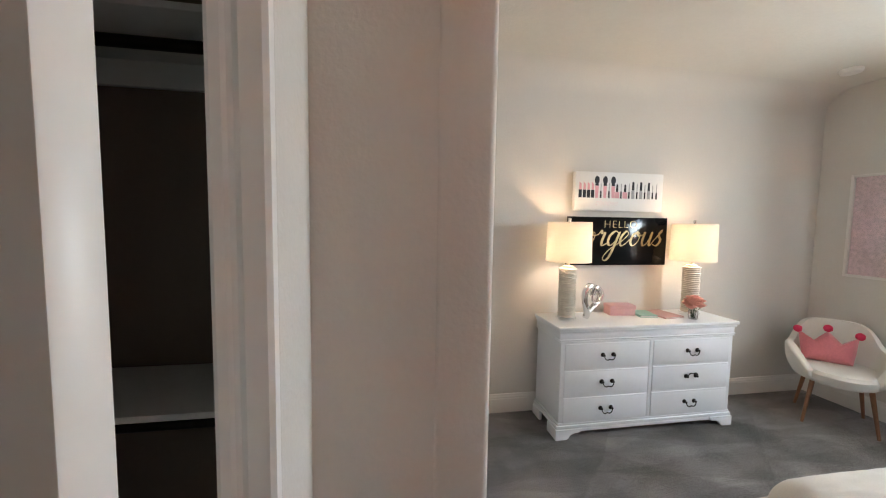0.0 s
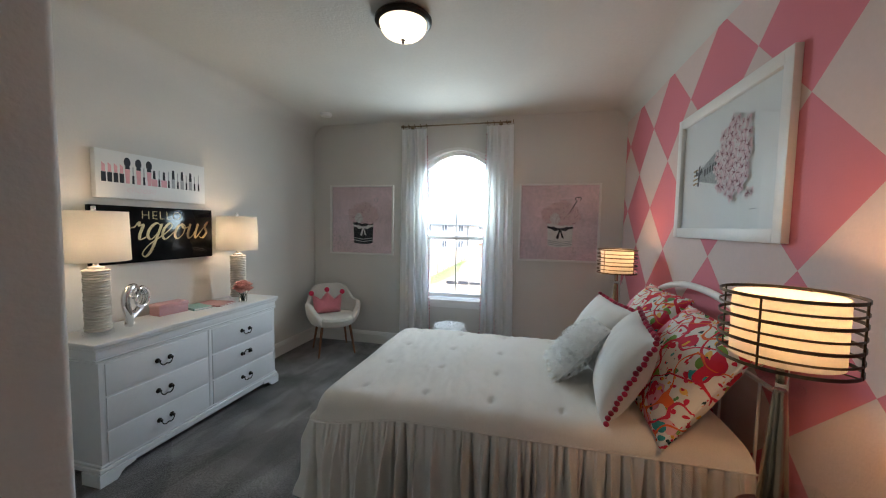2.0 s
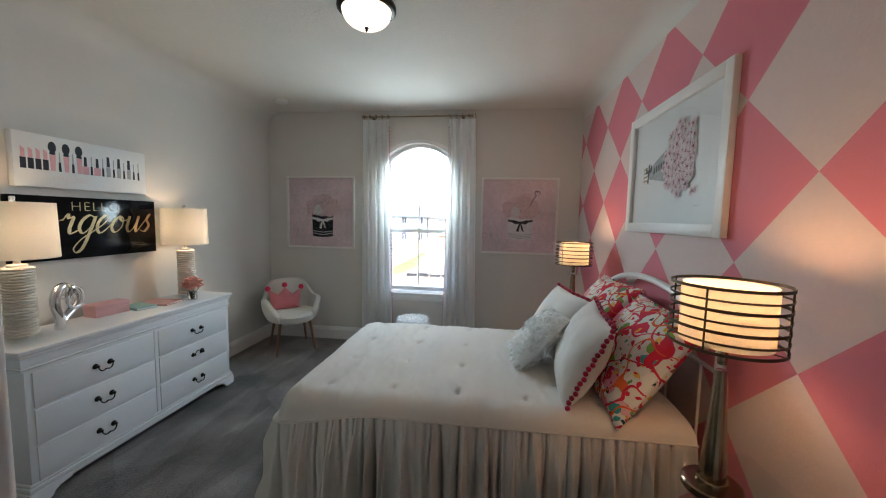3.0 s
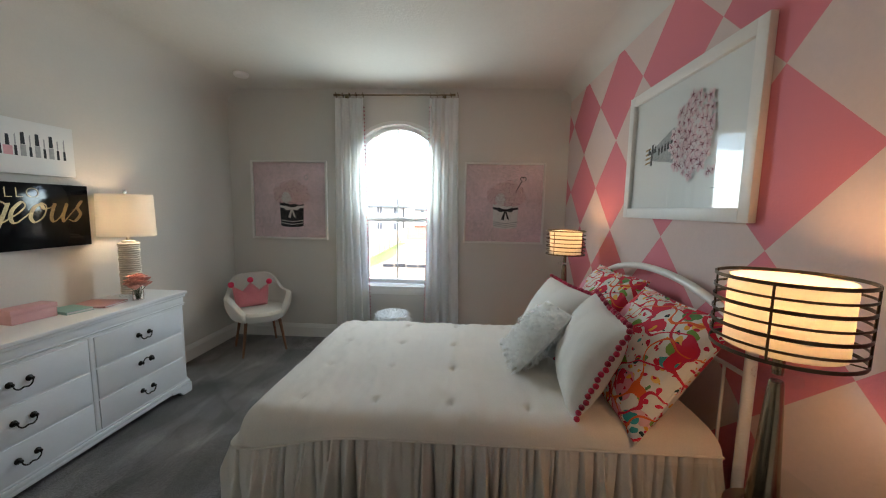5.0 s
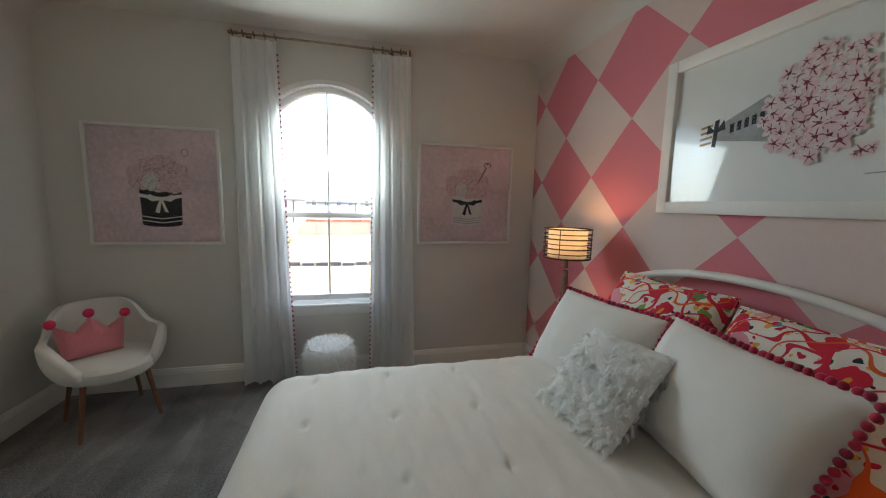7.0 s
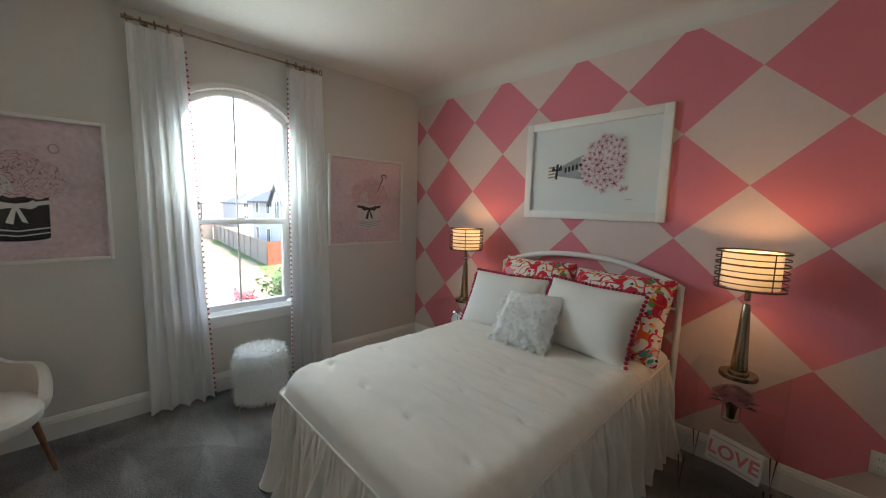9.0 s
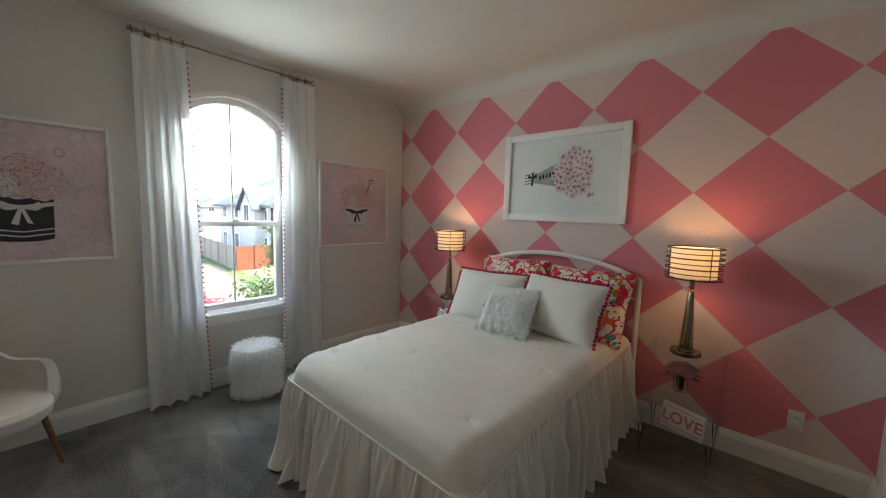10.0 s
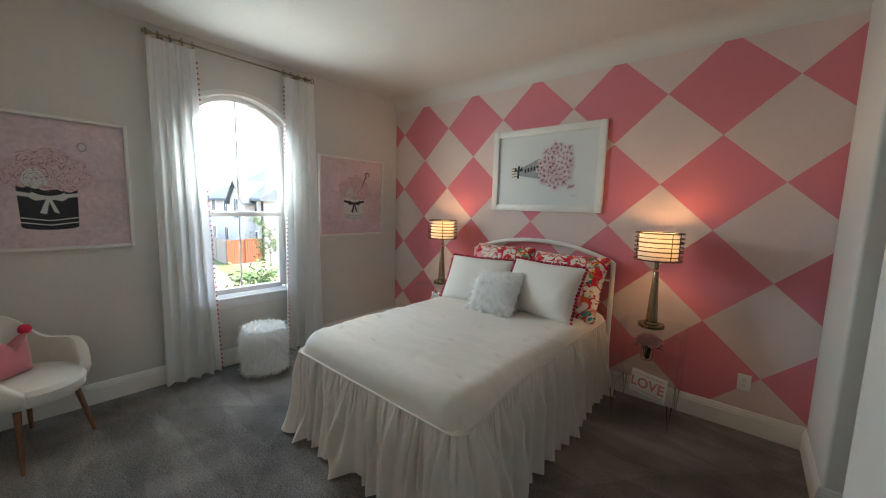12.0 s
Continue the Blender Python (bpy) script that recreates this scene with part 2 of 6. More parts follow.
def setting(name, bm, mat, label, category, smooth=False):
    return tagged(link_mesh(name, bm, mat, smooth), label, category, kind="structure")


def box(bm, x0, x1, y0, y1, z0, z1, bevel=0.0, seg=2, m=None):
    """Adds a box, with rounded edges if bevel is given."""
    made = bmesh.ops.create_cube(bm, size=1)
    vs = made["verts"]
    for v in vs:
        v.co = Vector(((x0 + x1) / 2 + v.co.x * (x1 - x0), (y0 + y1) / 2 + v.co.y * (y1 - y0), (z0 + z1) / 2 + v.co.z * (z1 - z0)))
    if m is not None:
        bmesh.ops.transform(bm, matrix=m, verts=vs)
    if bevel:
        es = list({e for v in vs for e in v.link_edges})
        bmesh.ops.bevel(bm, geom=es, offset=bevel, segments=seg, profile=0.5, affect="EDGES")
    return bm


def bx(*a, **k):
    return box(bmesh.new(), *a, **k)


def lathe(bm, profile, segs=32, m=None, cap=True):
    rings = []
    for r, z in profile:
        ring = []
        for i in range(segs):
            a = 2 * math.pi * i / segs
            co = Vector((r * math.cos(a), r * math.sin(a), z))
            ring.append(bm.verts.new(m @ co if m is not None else co))
        rings.append(ring)
    for p, q in zip(rings, rings[1:]):
        for i in range(segs):
            bm.faces.new((p[i], p[(i + 1) % segs], q[(i + 1) % segs], q[i]))
    if cap:
        bm.faces.new(rings[0])
        bm.faces.new(rings[-1])
    return bm


def tube(bm, pts, r, segs=10, closed=False):
    pts = [Vector(p) for p in pts]
    rings = []
    up = None
    count = len(pts)
    for i, p in enumerate(pts):
        if closed:
            d = pts[(i + 1) % count] - pts[i - 1]
        else:
            d = pts[min(i + 1, count - 1)] - pts[max(i - 1, 0)]
        d.normalize()
        if up is None:
            up = d.orthogonal().normalized()
        up = (up - d * up.dot(d)).normalized()
        side = d.cross(up)
        rad = r(i / (count - 1)) if callable(r) else r
        rings.append([bm.verts.new(p + (up * math.cos(a) + side * math.sin(a)) * rad) for a in [2 * math.pi * k / segs for k in range(segs)]])
    pairs = list(zip(rings, rings[1:]))
    if closed:
        pairs.append((rings[-1], rings[0]))
    for a, b in pairs:
        for k in range(segs):
            bm.faces.new((a[k], a[(k + 1) % segs], b[(k + 1) % segs], b[k]))
    if not closed:
        bm.faces.new(rings[0])
        bm.faces.new(rings[-1])
    return bm


def sheet(bm, fn, nu, nv, closed_u=False):
    """A grid of points fn(u, v), u and v from 0 to 1."""
    grid = [[bm.verts.new(fn(i / (nu if closed_u else nu - 1), j / (nv - 1))) for j in range(nv)] for i in range(nu)]
    for i in range(nu if closed_u else nu - 1):
        a, b = grid[i], grid[(i + 1) % nu]
        for j in range(nv - 1):
            bm.faces.new((a[j], b[j], b[j + 1], a[j + 1]))
    return grid


def cloth(bm, fn, nu, nv, thick):
    """A cloth with real thickness."""
    g1 = sheet(bm, fn, nu, nv)
    bm.normal_update()
    g2 = [[bm.verts.new(v.co - v.normal * thick) for v in row] for row in g1]
    for i in range(nu - 1):
        for j in range(nv - 1):
            bm.faces.new((g2[i][j], g2[i][j + 1], g2[i + 1][j + 1], g2[i + 1][j]))
    for i in range(nu - 1):
        bm.faces.new((g1[i][0], g1[i + 1][0], g2[i + 1][0], g2[i][0]))
        bm.faces.new((g1[i][-1], g2[i][-1], g2[i + 1][-1], g1[i + 1][-1]))
    for j in range(nv - 1):
        bm.faces.new((g1[0][j], g2[0][j], g2[0][j + 1], g1[0][j + 1]))
        bm.faces.new((g1[-1][j], g1[-1][j + 1], g2[-1][j + 1], g2[-1][j]))


# ---- the room ----
PY, NY, WX, EX, H = -0.777, 2.97, 0.80, 4.58, 2.79   # harlequin wall, dresser wall, west wall, window wall, ceiling
SX = 0.665                                            # short wall beside the way in

setting("floor", bx(-2.6, EX + 0.2, PY - 0.2, NY + 0.2, -0.12, 0), CARPET, "grey cut-pile carpet with brushed vacuum marks", "carpet")


def coved(bm, y, inward, z0, r, x0, x1):
    """A wall along x with a rounded turn into the ceiling: a solid strip."""
    prof = [(y, 0.0), (y, z0)]
    for k in range(1, 9):
        a = math.pi / 2 * k / 8
        prof.append((y + inward * r * (1 - math.cos(a)), z0 + (H - z0) * math.sin(a)))
    prof += [(y + inward * r, H + 0.15), (y - inward * 0.14, H + 0.15), (y - inward * 0.14, 0.0)]
    a = [bm.verts.new((x0, py, pz)) for py, pz in prof]
    b = [bm.verts.new((x1, py, pz)) for py, pz in prof]
    for i in range(len(prof)):
        j = (i + 1) % len(prof)
        bm.faces.new((a[i], a[j], b[j], b[i]))
    bm.faces.new(a)
    bm.faces.new(b)
    return bm


setting("wall_south", coved(bmesh.new(), PY, 1, 2.655, 0.16, SX - 0.14, EX + 0.14), HARLEQUIN, "wall painted in pink and blush harlequin diamonds", "wall", True)
setting("wall_north", coved(bmesh.new(), NY, -1, 2.60, 0.20, WX - 0.14, EX + 0.14), WALL, "plain white painted wall behind the dresser", "wall", True)
setting("ceiling", bx(-2.6, EX + 0.14, PY + 0.16, NY - 0.20, H, H + 0.15), CEIL, "flat off-white textured ceiling", "ceiling")

# window opening: centre, half width, sill, spring and crown of the arch
WC, WHALF, SILL, SPRING, CROWN = 1.065, 0.405, 0.635, 2.25, 2.42


def arch_z(y):
    """Height of the arched head at y."""
    rise = CROWN - SPRING
    rad = (WHALF ** 2 + rise ** 2) / (2 * rise)
    return CROWN - rad + math.sqrt(max(rad * rad - (y - WC) ** 2, 0))


def window_wall():
    bm = bmesh.new()
    x0, x1 = EX, EX + 0.16
    box(bm, x0, x1, PY, WC - WHALF, 0, H + 0.15)
    box(bm, x0, x1, WC + WHALF, NY, 0, H + 0.15)
    box(bm, x0, x1, WC - WHALF, WC + WHALF, 0, SILL)
    n = 24
    ys = [WC - WHALF + 2 * WHALF * i / n for i in range(n + 1)]
    for ya, yb in zip(ys, ys[1:]):
        co = [(x, y, z) for x in (x0, x1) for y, z in ((ya, arch_z(ya)), (yb, arch_z(yb)), (yb, H + 0.15), (ya, H + 0.15))]
        v = [bm.verts.new(c) for c in co]
        for f in ((0, 1, 2, 3), (4, 7, 6, 5), (0, 4, 5, 1), (3, 2, 6, 7)):
            bm.faces.new([v[i] for i in f])
    bmesh.ops.remove_doubles(bm, verts=bm.verts, dist=0.0005)
    return bm


setting("wall_east", window_wall(), WALL, "white painted wall with a tall arched window opening", "wall")
# west side: wall beside the dresser, return, wall with a door, and the short wall at the way in
setting("wall_west", bx(WX - 0.14, WX, 0.985, NY - 0.003, 0, H, bevel=0.018, seg=4), WALL, "white painted wall with a rounded outer corner", "wall", True)
setting("wall_entry_1", bx(0.405, WX - 0.02, 0.988, 1.10, 0, H), WALL, "narrow painted wall face beside the entry", "wall")
setting("wall_entry_2", bx(0.334, 0.405, 0.756, 1.10, 0, H), WALL, "short painted return wall", "wall")
setting("wall_entry_3", bx(-2.6, -0.306, 0.756, 0.87, 0, H), WALL, "painted wall of the entry passage", "wall")
setting("wall_entry_4", bx(-0.306, 0.334, 0.756, 0.87, 2.06, H), WALL, "painted wall above the closet door", "wall")
setting("wall_stub", bx(SX - 0.14, SX, PY, -0.12, 0, H, bevel=0.018, seg=4), WALL, "short white wall with a rounded corner beside the entry", "wall", True)
setting("wall_passage", bx(-2.6, SX - 0.12, -0.26, -0.12, 0, H), WALL, "painted wall of the entry passage", "wall")
# unseen wall, set near to send more light back into the entry
setting("wall_back", bx(-1.74, -1.6, -0.3, 0.9, 0, H), WALL, "unseen painted end wall closing the passage", "wall")
# closet, its walls coloured dark brown to give the shade inside
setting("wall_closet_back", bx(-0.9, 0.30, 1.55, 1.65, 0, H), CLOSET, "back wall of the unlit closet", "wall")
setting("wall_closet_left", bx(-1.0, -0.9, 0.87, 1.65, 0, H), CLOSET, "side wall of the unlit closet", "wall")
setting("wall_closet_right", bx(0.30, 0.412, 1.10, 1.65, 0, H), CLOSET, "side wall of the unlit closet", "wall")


def baseboard(name, x0, y0, x1, y1):
    """A moulded skirting from one point to another; the room lies to the left of the way."""
    a, b = Vector((x0, y0, 0)), Vector((x1, y1, 0))
    d = (b - a).normalized()
    nrm = Vector((-d.y, d.x, 0))
    prof = [(0.0005, 0.0), (0.016, 0.0), (0.016, 0.112), (0.013, 0.120), (0.013, 0.128), (0.009, 0.140), (0.007, 0.150), (0.003, 0.155), (0.0005, 0.155)]
    bm = bmesh.new()
    va = [bm.verts.new(a + nrm * o + Vector((0, 0, z))) for o, z in prof]
    vb = [bm.verts.new(b + nrm * o + Vector((0, 0, z))) for o, z in prof]
    for i in range(len(prof)):
        j = (i + 1) % len(prof)
        bm.faces.new((va[i], vb[i], vb[j], va[j]))
    bm.faces.new(va)
    bm.faces.new(vb)
    return setting(name, bm, TRIM, "white moulded baseboard along the wall", "baseboard")


baseboard("baseboard_south", SX, PY, EX, PY)
baseboard("baseboard_east", EX, PY + 0.016, EX, NY - 0.016)
baseboard("baseboard_north", EX, NY, WX, NY)
baseboard("baseboard_west", WX, NY - 0.016, WX, 0.985)
baseboard("baseboard_stub", SX, -0.12, SX, PY + 0.016)
baseboard("baseboard_stub_end", SX - 0.5, -0.12, SX, -0.12)
baseboard("baseboard_entry", WX - 0.01, 0.988, 0.405, 0.988)


# ---- window ----
def window():
    win = thing("window_1", "white arched single-hung window with a slim centre bar", "window", kind="structure")
    xa, xb = EX + 0.075, EX + 0.135
    yl, yr = WC - WHALF + 0.003, WC + WHALF - 0.003

    def arch_strip(bm, inset, width, x0, x1, half):
        n = 28
        rows = []
        for i in range(n + 1):
            y = WC - half + 2 * half * i / n
            zt = arch_z(WC + (y - WC) * (WHALF / half) * 0.999) - inset
            yi = WC + (y - WC) * (half - width) / half
            rows.append([bm.verts.new(c) for c in ((x0, y, zt), (x1, y, zt), (x1, yi, zt - width), (x0, yi, zt - width))])
        for a, b in zip(rows, rows[1:]):
            for k in range(4):
                bm.faces.new((a[k], a[(k + 1) % 4], b[(k + 1) % 4], b[k]))
        bm.faces.new(rows[0])
        bm.faces.new(rows[-1])
        return bm

    half = WHALF - 0.003
    part("window_frame", box(box(arch_strip(bmesh.new(), 0.003, 0.035, xa, xb, half), xa, xb, yl, yl + 0.035, SILL + 0.03, SPRING - 0.03, 0.003), xa, xb, yr - 0.035, yr, SILL + 0.03, SPRING - 0.03, 0.003), TRIM, win)
    part("meeting_rail", bx(xa - 0.008, xb - 0.012, yl + 0.036, yr - 0.036, 1.36, 1.405, 0.004), TRIM, win)
    part("bottom_rail", bx(xa - 0.008, xb - 0.012, yl + 0.036, yr - 0.036, SILL + 0.012, SILL + 0.06, 0.004), TRIM, win)
    for y in (yl + 0.036, yr - 0.060):
        part("sash_stile", bx(xa - 0.006, xb - 0.016, y, y + 0.024, SILL + 0.061, 1.359, 0.003), TRIM, win)
    part("centre_bar", bx(xa + 0.020, xa + 0.026, WC + 0.004, WC + 0.017, 1.406, CROWN - 0.04), TRIM, win)
    part("centre_bar", bx(xa + 0.020, xa + 0.026, WC + 0.004, WC + 0.017, SILL + 0.061, 1.359), TRIM, win)
    part("latch", bx(xa - 0.016, xa - 0.004, WC - 0.025, WC + 0.025, 1.4055, 1.419, 0.003), TRIM, win)
    lower = part("pane", bx(xa + 0.030, xa + 0.033, yl + 0.05, yr - 0.05, SILL + 0.05, 1.37), GLASS, win, smooth=False)
    upper = bmesh.new()
    n = 20
    pts = [(yl + 0.03 + (yr - yl - 0.06) * i / n) for i in range(n + 1)]
    fr = [upper.verts.new((xa + 0.030, y, arch_z(y) - 0.025)) for y in pts] + [upper.verts.new((xa + 0.030, pts[-1], 1.39)), upper.verts.new((xa + 0.030, pts[0], 1.39))]
    f = upper.faces.new(fr)
    made = bmesh.ops.extrude_face_region(upper, geom=[f])
    bmesh.ops.translate(upper, vec=(0.003, 0, 0), verts=[g for g in made["geom"] if isinstance(g, bmesh.types.BMVert)])
    up = part("pane", upper, GLASS, win, smooth=False)
    for p in (lower, up):
        p.visible_shadow = False
    part("window_sill", bx(EX - 0.035, EX + 0.08, yl - 0.05, yr + 0.05, SILL - 0.028, SILL - 0.002, 0.006, 3), TRIM, win)
    part("apron", bx(EX - 0.016, EX - 0.001, yl - 0.03, yr + 0.03, SILL - 0.10, SILL - 0.029, 0.004), TRIM, win)
    part("arch_trim", arch_strip(bmesh.new(), -0.034, 0.034, EX - 0.006, EX + 0.03, WHALF + 0.034), TRIM, win)


window()


def curtain(y0, y1, lean, seed, label):
    c = thing("curtain", label, "curtain", group="curtains at the window")
    rnd = random.Random(seed)
    ph = [rnd.uniform(0, 6.28) for _ in range(6)]
    folds = 4
    side = 1 if y0 > WC else -1

    def fn(u, v):
        z = 0.012 + v * 2.655
        spread = 0.92 + 0.26 * (1 - v) ** 1.2
        u2 = u if side > 0 else 1 - u
        u2 = u2 ** 1.25
        mid = (y0 + y1) / 2 + lean * (1 - v)
        y = mid + (u - 0.5) * (y1 - y0) * spread
        amp = 0.022 + 0.022 * (1 - v)
        w = (2 * abs(math.sin(math.pi * folds * (u2 ** 0.7) + 0.3 + 0.25 * math.sin(2.2 * v + ph[1]))) ** 0.8 - 1) * (0.6 + 0.5 * (1 - u2)) + 0.20 * math.sin(2 * math.pi * 7 * u + ph[2] + v * 0.6) * (0.35 + 0.65 * v) * (1 if v < 0.93 else 1.6)
        x = 4.497 + amp * w * (0.55 if v > 0.985 else 1) - 0.012 * (1 - v)
        return Vector((x, y, z))

    bm = bmesh.new()
    cloth(bm, fn, 220, 30, 0.003)
    part("drape", bm, CURTAIN, c)
    for k in range(5):
        y = y0 + 0.02 + (y1 - y0 - 0.04) * k / 4
        ring = bmesh.new()
        tube(ring, [(4.505 + 0.023 * math.cos(a), y + 0.004 * math.sin(a), 2.700 + 0.023 * math.sin(a)) for a in [2 * math.pi * i / 16 for i in range(16)]], 0.0035, 6, closed=True)
        part("ring", ring, BRASS, c, "brass curtain ring")
    edge = y0 + 0.002 if y0 > WC else y1 - 0.002
    pm = bmesh.new()
    bmesh.ops.create_icosphere(pm, subdivisions=1, radius=0.0085)
    first = part("pom_pom", pm, CRIMSON, c, "small pink pom-pom on the curtain edge")
    for k in range(64):
        z = 0.05 + k * 0.040
        v = (z - 0.012) / 2.655
        p = fn(0.0 if y0 > WC else 1.0, v)
        ob = first if k == 0 else first.copy()
        if k:
            scene.collection.objects.link(ob)
        ob.location = (p.x + 0.002, p.y - 0.007 if y0 > WC else p.y - 0.002, p.z)
    return c


curtain(1.405, 1.735, -0.035, 3, "long white curtain panel with a pink pom-pom edge")
curtain(0.395, 0.725, -0.01, 5, "long white curtain panel hanging beside the window")

rod = thing("curtain_rod", "thin antique brass curtain rod above the window", "curtain rod")
part("pole", tube(bmesh.new(), [(4.505, 0.50, 2.70), (4.505, 1.68, 2.70)], 0.008), BRASS, rod)
for y0, y1 in ((0.44, 0.50), (1.68, 1.74)):
    part("finial", tube(bmesh.new(), [(4.505, y0, 2.70), (4.505, y1, 2.70)], 0.013, 14), BRASS, rod)
for y in (0.56, 1.62):
    part("bracket", box(tube(bmesh.new(), [(4.505, y, 2.688), (4.57, y, 2.688)], 0.005), 4.569, 4.579, y - 0.02, y + 0.02, 2.66, 2.715, 0.002), BRASS, rod)


# ---- bed ----
BX0, BX1, BY0, BY1 = 1.895, 3.255, -0.66, 1.272
bed = thing("bed", "white enamelled metal bed with an arched headboard", "bed")
part("mattress", bx(BX0 + 0.06, BX1 - 0.06, BY0 + 0.03, BY1 - 0.08, 0.30, 0.615, 0.05, 3), WHITE_COTTON, bed)
part("box_spring", bx(BX0 + 0.06, BX1 - 0.06, BY0 + 0.03, BY1 - 0.08, 0.14, 0.295, 0.02), WHITE_COTTON, bed)
for x in (BX0 + 0.12, BX1 - 0.12):
    for y in (BY0 + 0.12, BY1 - 0.2):
        part("leg", lathe(bmesh.new(), [(0.022, 0.0), (0.024, 0.14)], 12, Matrix.Translation((x, y, 0))), WHITE_METAL, bed)
HBX0, HBX1, HBY = 1.875, 3.235, -0.705
arch = []
for i in range(41):
    u = i / 40
    arch.append((HBX0 + (HBX1 - HBX0) * u, HBY, 1.075 + 0.135 * (1 - abs(2 * u - 1) ** 2.2)))
part("arched_rail", tube(bmesh.new(), arch, 0.019, 14), WHITE_METAL, bed)
for x in (HBX0, HBX1):
    part("post", tube(bmesh.new(), [(x, HBY, 0.0), (x, HBY, 1.083)], 0.019, 14), WHITE_METAL, bed)
part("cross_rail", tube(bmesh.new(), [(HBX0, HBY, 0.93), (HBX1, HBY, 0.93)], 0.009, 10), WHITE_METAL, bed)
part("cross_rail", tube(bmesh.new(), [(HBX0, HBY, 0.42), (HBX1, HBY, 0.42)], 0.014, 10), WHITE_METAL, bed)
for k in (0.09, 0.3, 0.5, 0.7, 0.91):
    x = HBX0 + (HBX1 - HBX0) * k
    part("spindle", tube(bmesh.new(), [(x, HBY, 0.42), (x, HBY, 0.93)], 0.006, 8), WHITE_METAL, bed)

spread = thing("bedspread", "cream tufted bedspread with a long gathered skirt on the bed", "bedspread")
TUFTS = [(2.07 + 0.345 * i, 0.03 + 0.335 * j) for i in range(4) for j in range(-1, 4)]


def seam_z(y):
    """Height of the seam: higher along the sides, lower round the foot."""
    k = min(1.0, max(0.0, (y - 0.75) / (BY1 - 0.06 - 0.75)))
    return 0.606 - 0.070 * k * k * (3 - 2 * k)


def spread_top(u, v):
    x = BX0 + (BX1 - BX0) * u
    y = BY0 + (BY1 - BY0) * v
    dx = min(x - BX0, BX1 - x)
    dy = BY1 - y
    # rounded shoulders
    r = 0.13
    fx = max(0.0, 1 - dx / r)
    fy = max(0.0, 1 - dy / r)
    fall = min(1.0, math.hypot(fx, fy))
    z = 0.672 - (0.672 - seam_z(y)) * (1 - math.sqrt(max(0.0, 1 - fall ** 2.2)))
    for tx, ty in TUFTS:
        d2 = (x - tx) ** 2 + (y - ty) ** 2
        if d2 < 0.04:
            z -= 0.006 * math.exp(-d2 / 0.0005) + 0.0020 * math.exp(-d2 / 0.006)
            z -= 0.011 * math.exp(-((y - ty + 0.25 * (x - tx)) ** 2) / 0.00009) * math.exp(-((x - tx) ** 2) / 0.0011)
    z += 0.008 * (1 - abs(noise.noise(Vector((x * 2.2 + y, y * 9 - x * 2, 7.0)))) * 2.4) * max(0.0, noise.noise(Vector((x * 1.7, y * 1.9, 9.0))) + 0.25)
    z += 0.005 * noise.noise(Vector((x * 3, y * 3, 1.0))) + 0.0060 * noise.noise(Vector((x * 4, y * 17, 4.0))) + 0.0030 * noise.noise(Vector((x * 14, y * 40, 2.0)))
    # corner of the seam is rounded
    gx, gy = max(0.0, 1 - dx / 0.06), max(0.0, 1 - dy / 0.06)
    if gx > 0 and gy > 0:
        k = 1 - max(gx, gy) / math.hypot(gx, gy)
        x += 0.06 * gx * k * (1 if x < 2.5 else -1)
        y -= 0.06 * gy * k
    return Vector((x, y, z))


bm = bmesh.new()
cloth(bm, spread_top, 130, 190, 0.012)
part("top_panel", bm, LINEN, spread, "cream tufted top panel")


def rim(s):
    """The seam round the three open sides, s from 0 to 1: point and outward normal."""
    la = BY1 - BY0
    lb = BX1 - BX0
    r = 0.06
    segs = [la - r, math.pi * r / 2, lb - 2 * r, math.pi * r / 2, la - r]
    d = s * sum(segs)
    if d < segs[0]:
        return Vector((BX0, BY0 + d, 0)), Vector((-1, 0, 0)), d
    d0 = d
    d -= segs[0]
    if d < segs[1]:
        a = math.pi + (-d / r)
        return Vector((BX0 + r + r * math.cos(a), BY1 - r + r * math.sin(a), 0)), Vector((math.cos(a), math.sin(a), 0)), d0
    d -= segs[1]
    if d < segs[2]:
        return Vector((BX0 + r + d, BY1, 0)), Vector((0, 1, 0)), d0
    d -= segs[2]
    if d < segs[3]:
        a = math.pi / 2 - d / r
        return Vector((BX1 - r + r * math.cos(a), BY1 - r + r * math.sin(a), 0)), Vector((math.cos(a), math.sin(a), 0)), d0
    d -= segs[3]
    return Vector((BX1, BY1 - r - d, 0)), Vector((1, 0, 0)), d0


FOLDS = []                           # seam distance, half width, depth and where each fold starts
fold_rnd = random.Random(21)
at = 0.0
while at < 5.3:
    FOLDS.append((at, fold_rnd.uniform(0.015, 0.030), fold_rnd.uniform(0.45, 1.0), fold_rnd.choice((0.0, 0.0, 0.0, 0.2)), fold_rnd.uniform(-0.05, 0.05)))
    at += fold_rnd.uniform(0.040, 0.100)


CREASES = []                         # narrow gathers that run down from the seam and die out
at = 0.0
while at < 5.3:
    CREASES.append((at, fold_rnd.uniform(0.0045, 0.008), fold_rnd.uniform(0.30, 1.0), fold_rnd.choice((0.22, 0.35, 0.6, 0.9, 1.4, 2.0)), fold_rnd.uniform(-0.03, 0.03)))
    at += fold_rnd.uniform(0.022, 0.060)


@functools.lru_cache(maxsize=4000)
def creases_near(step):
    d = step / 100
    return [c for c in CREASES if abs(c[0] - d) < 0.09]


@functools.lru_cache(maxsize=4000)
def folds_near(step):
    d = step / 100
    return [f for f in FOLDS if abs(f[0] - d) < 0.2]


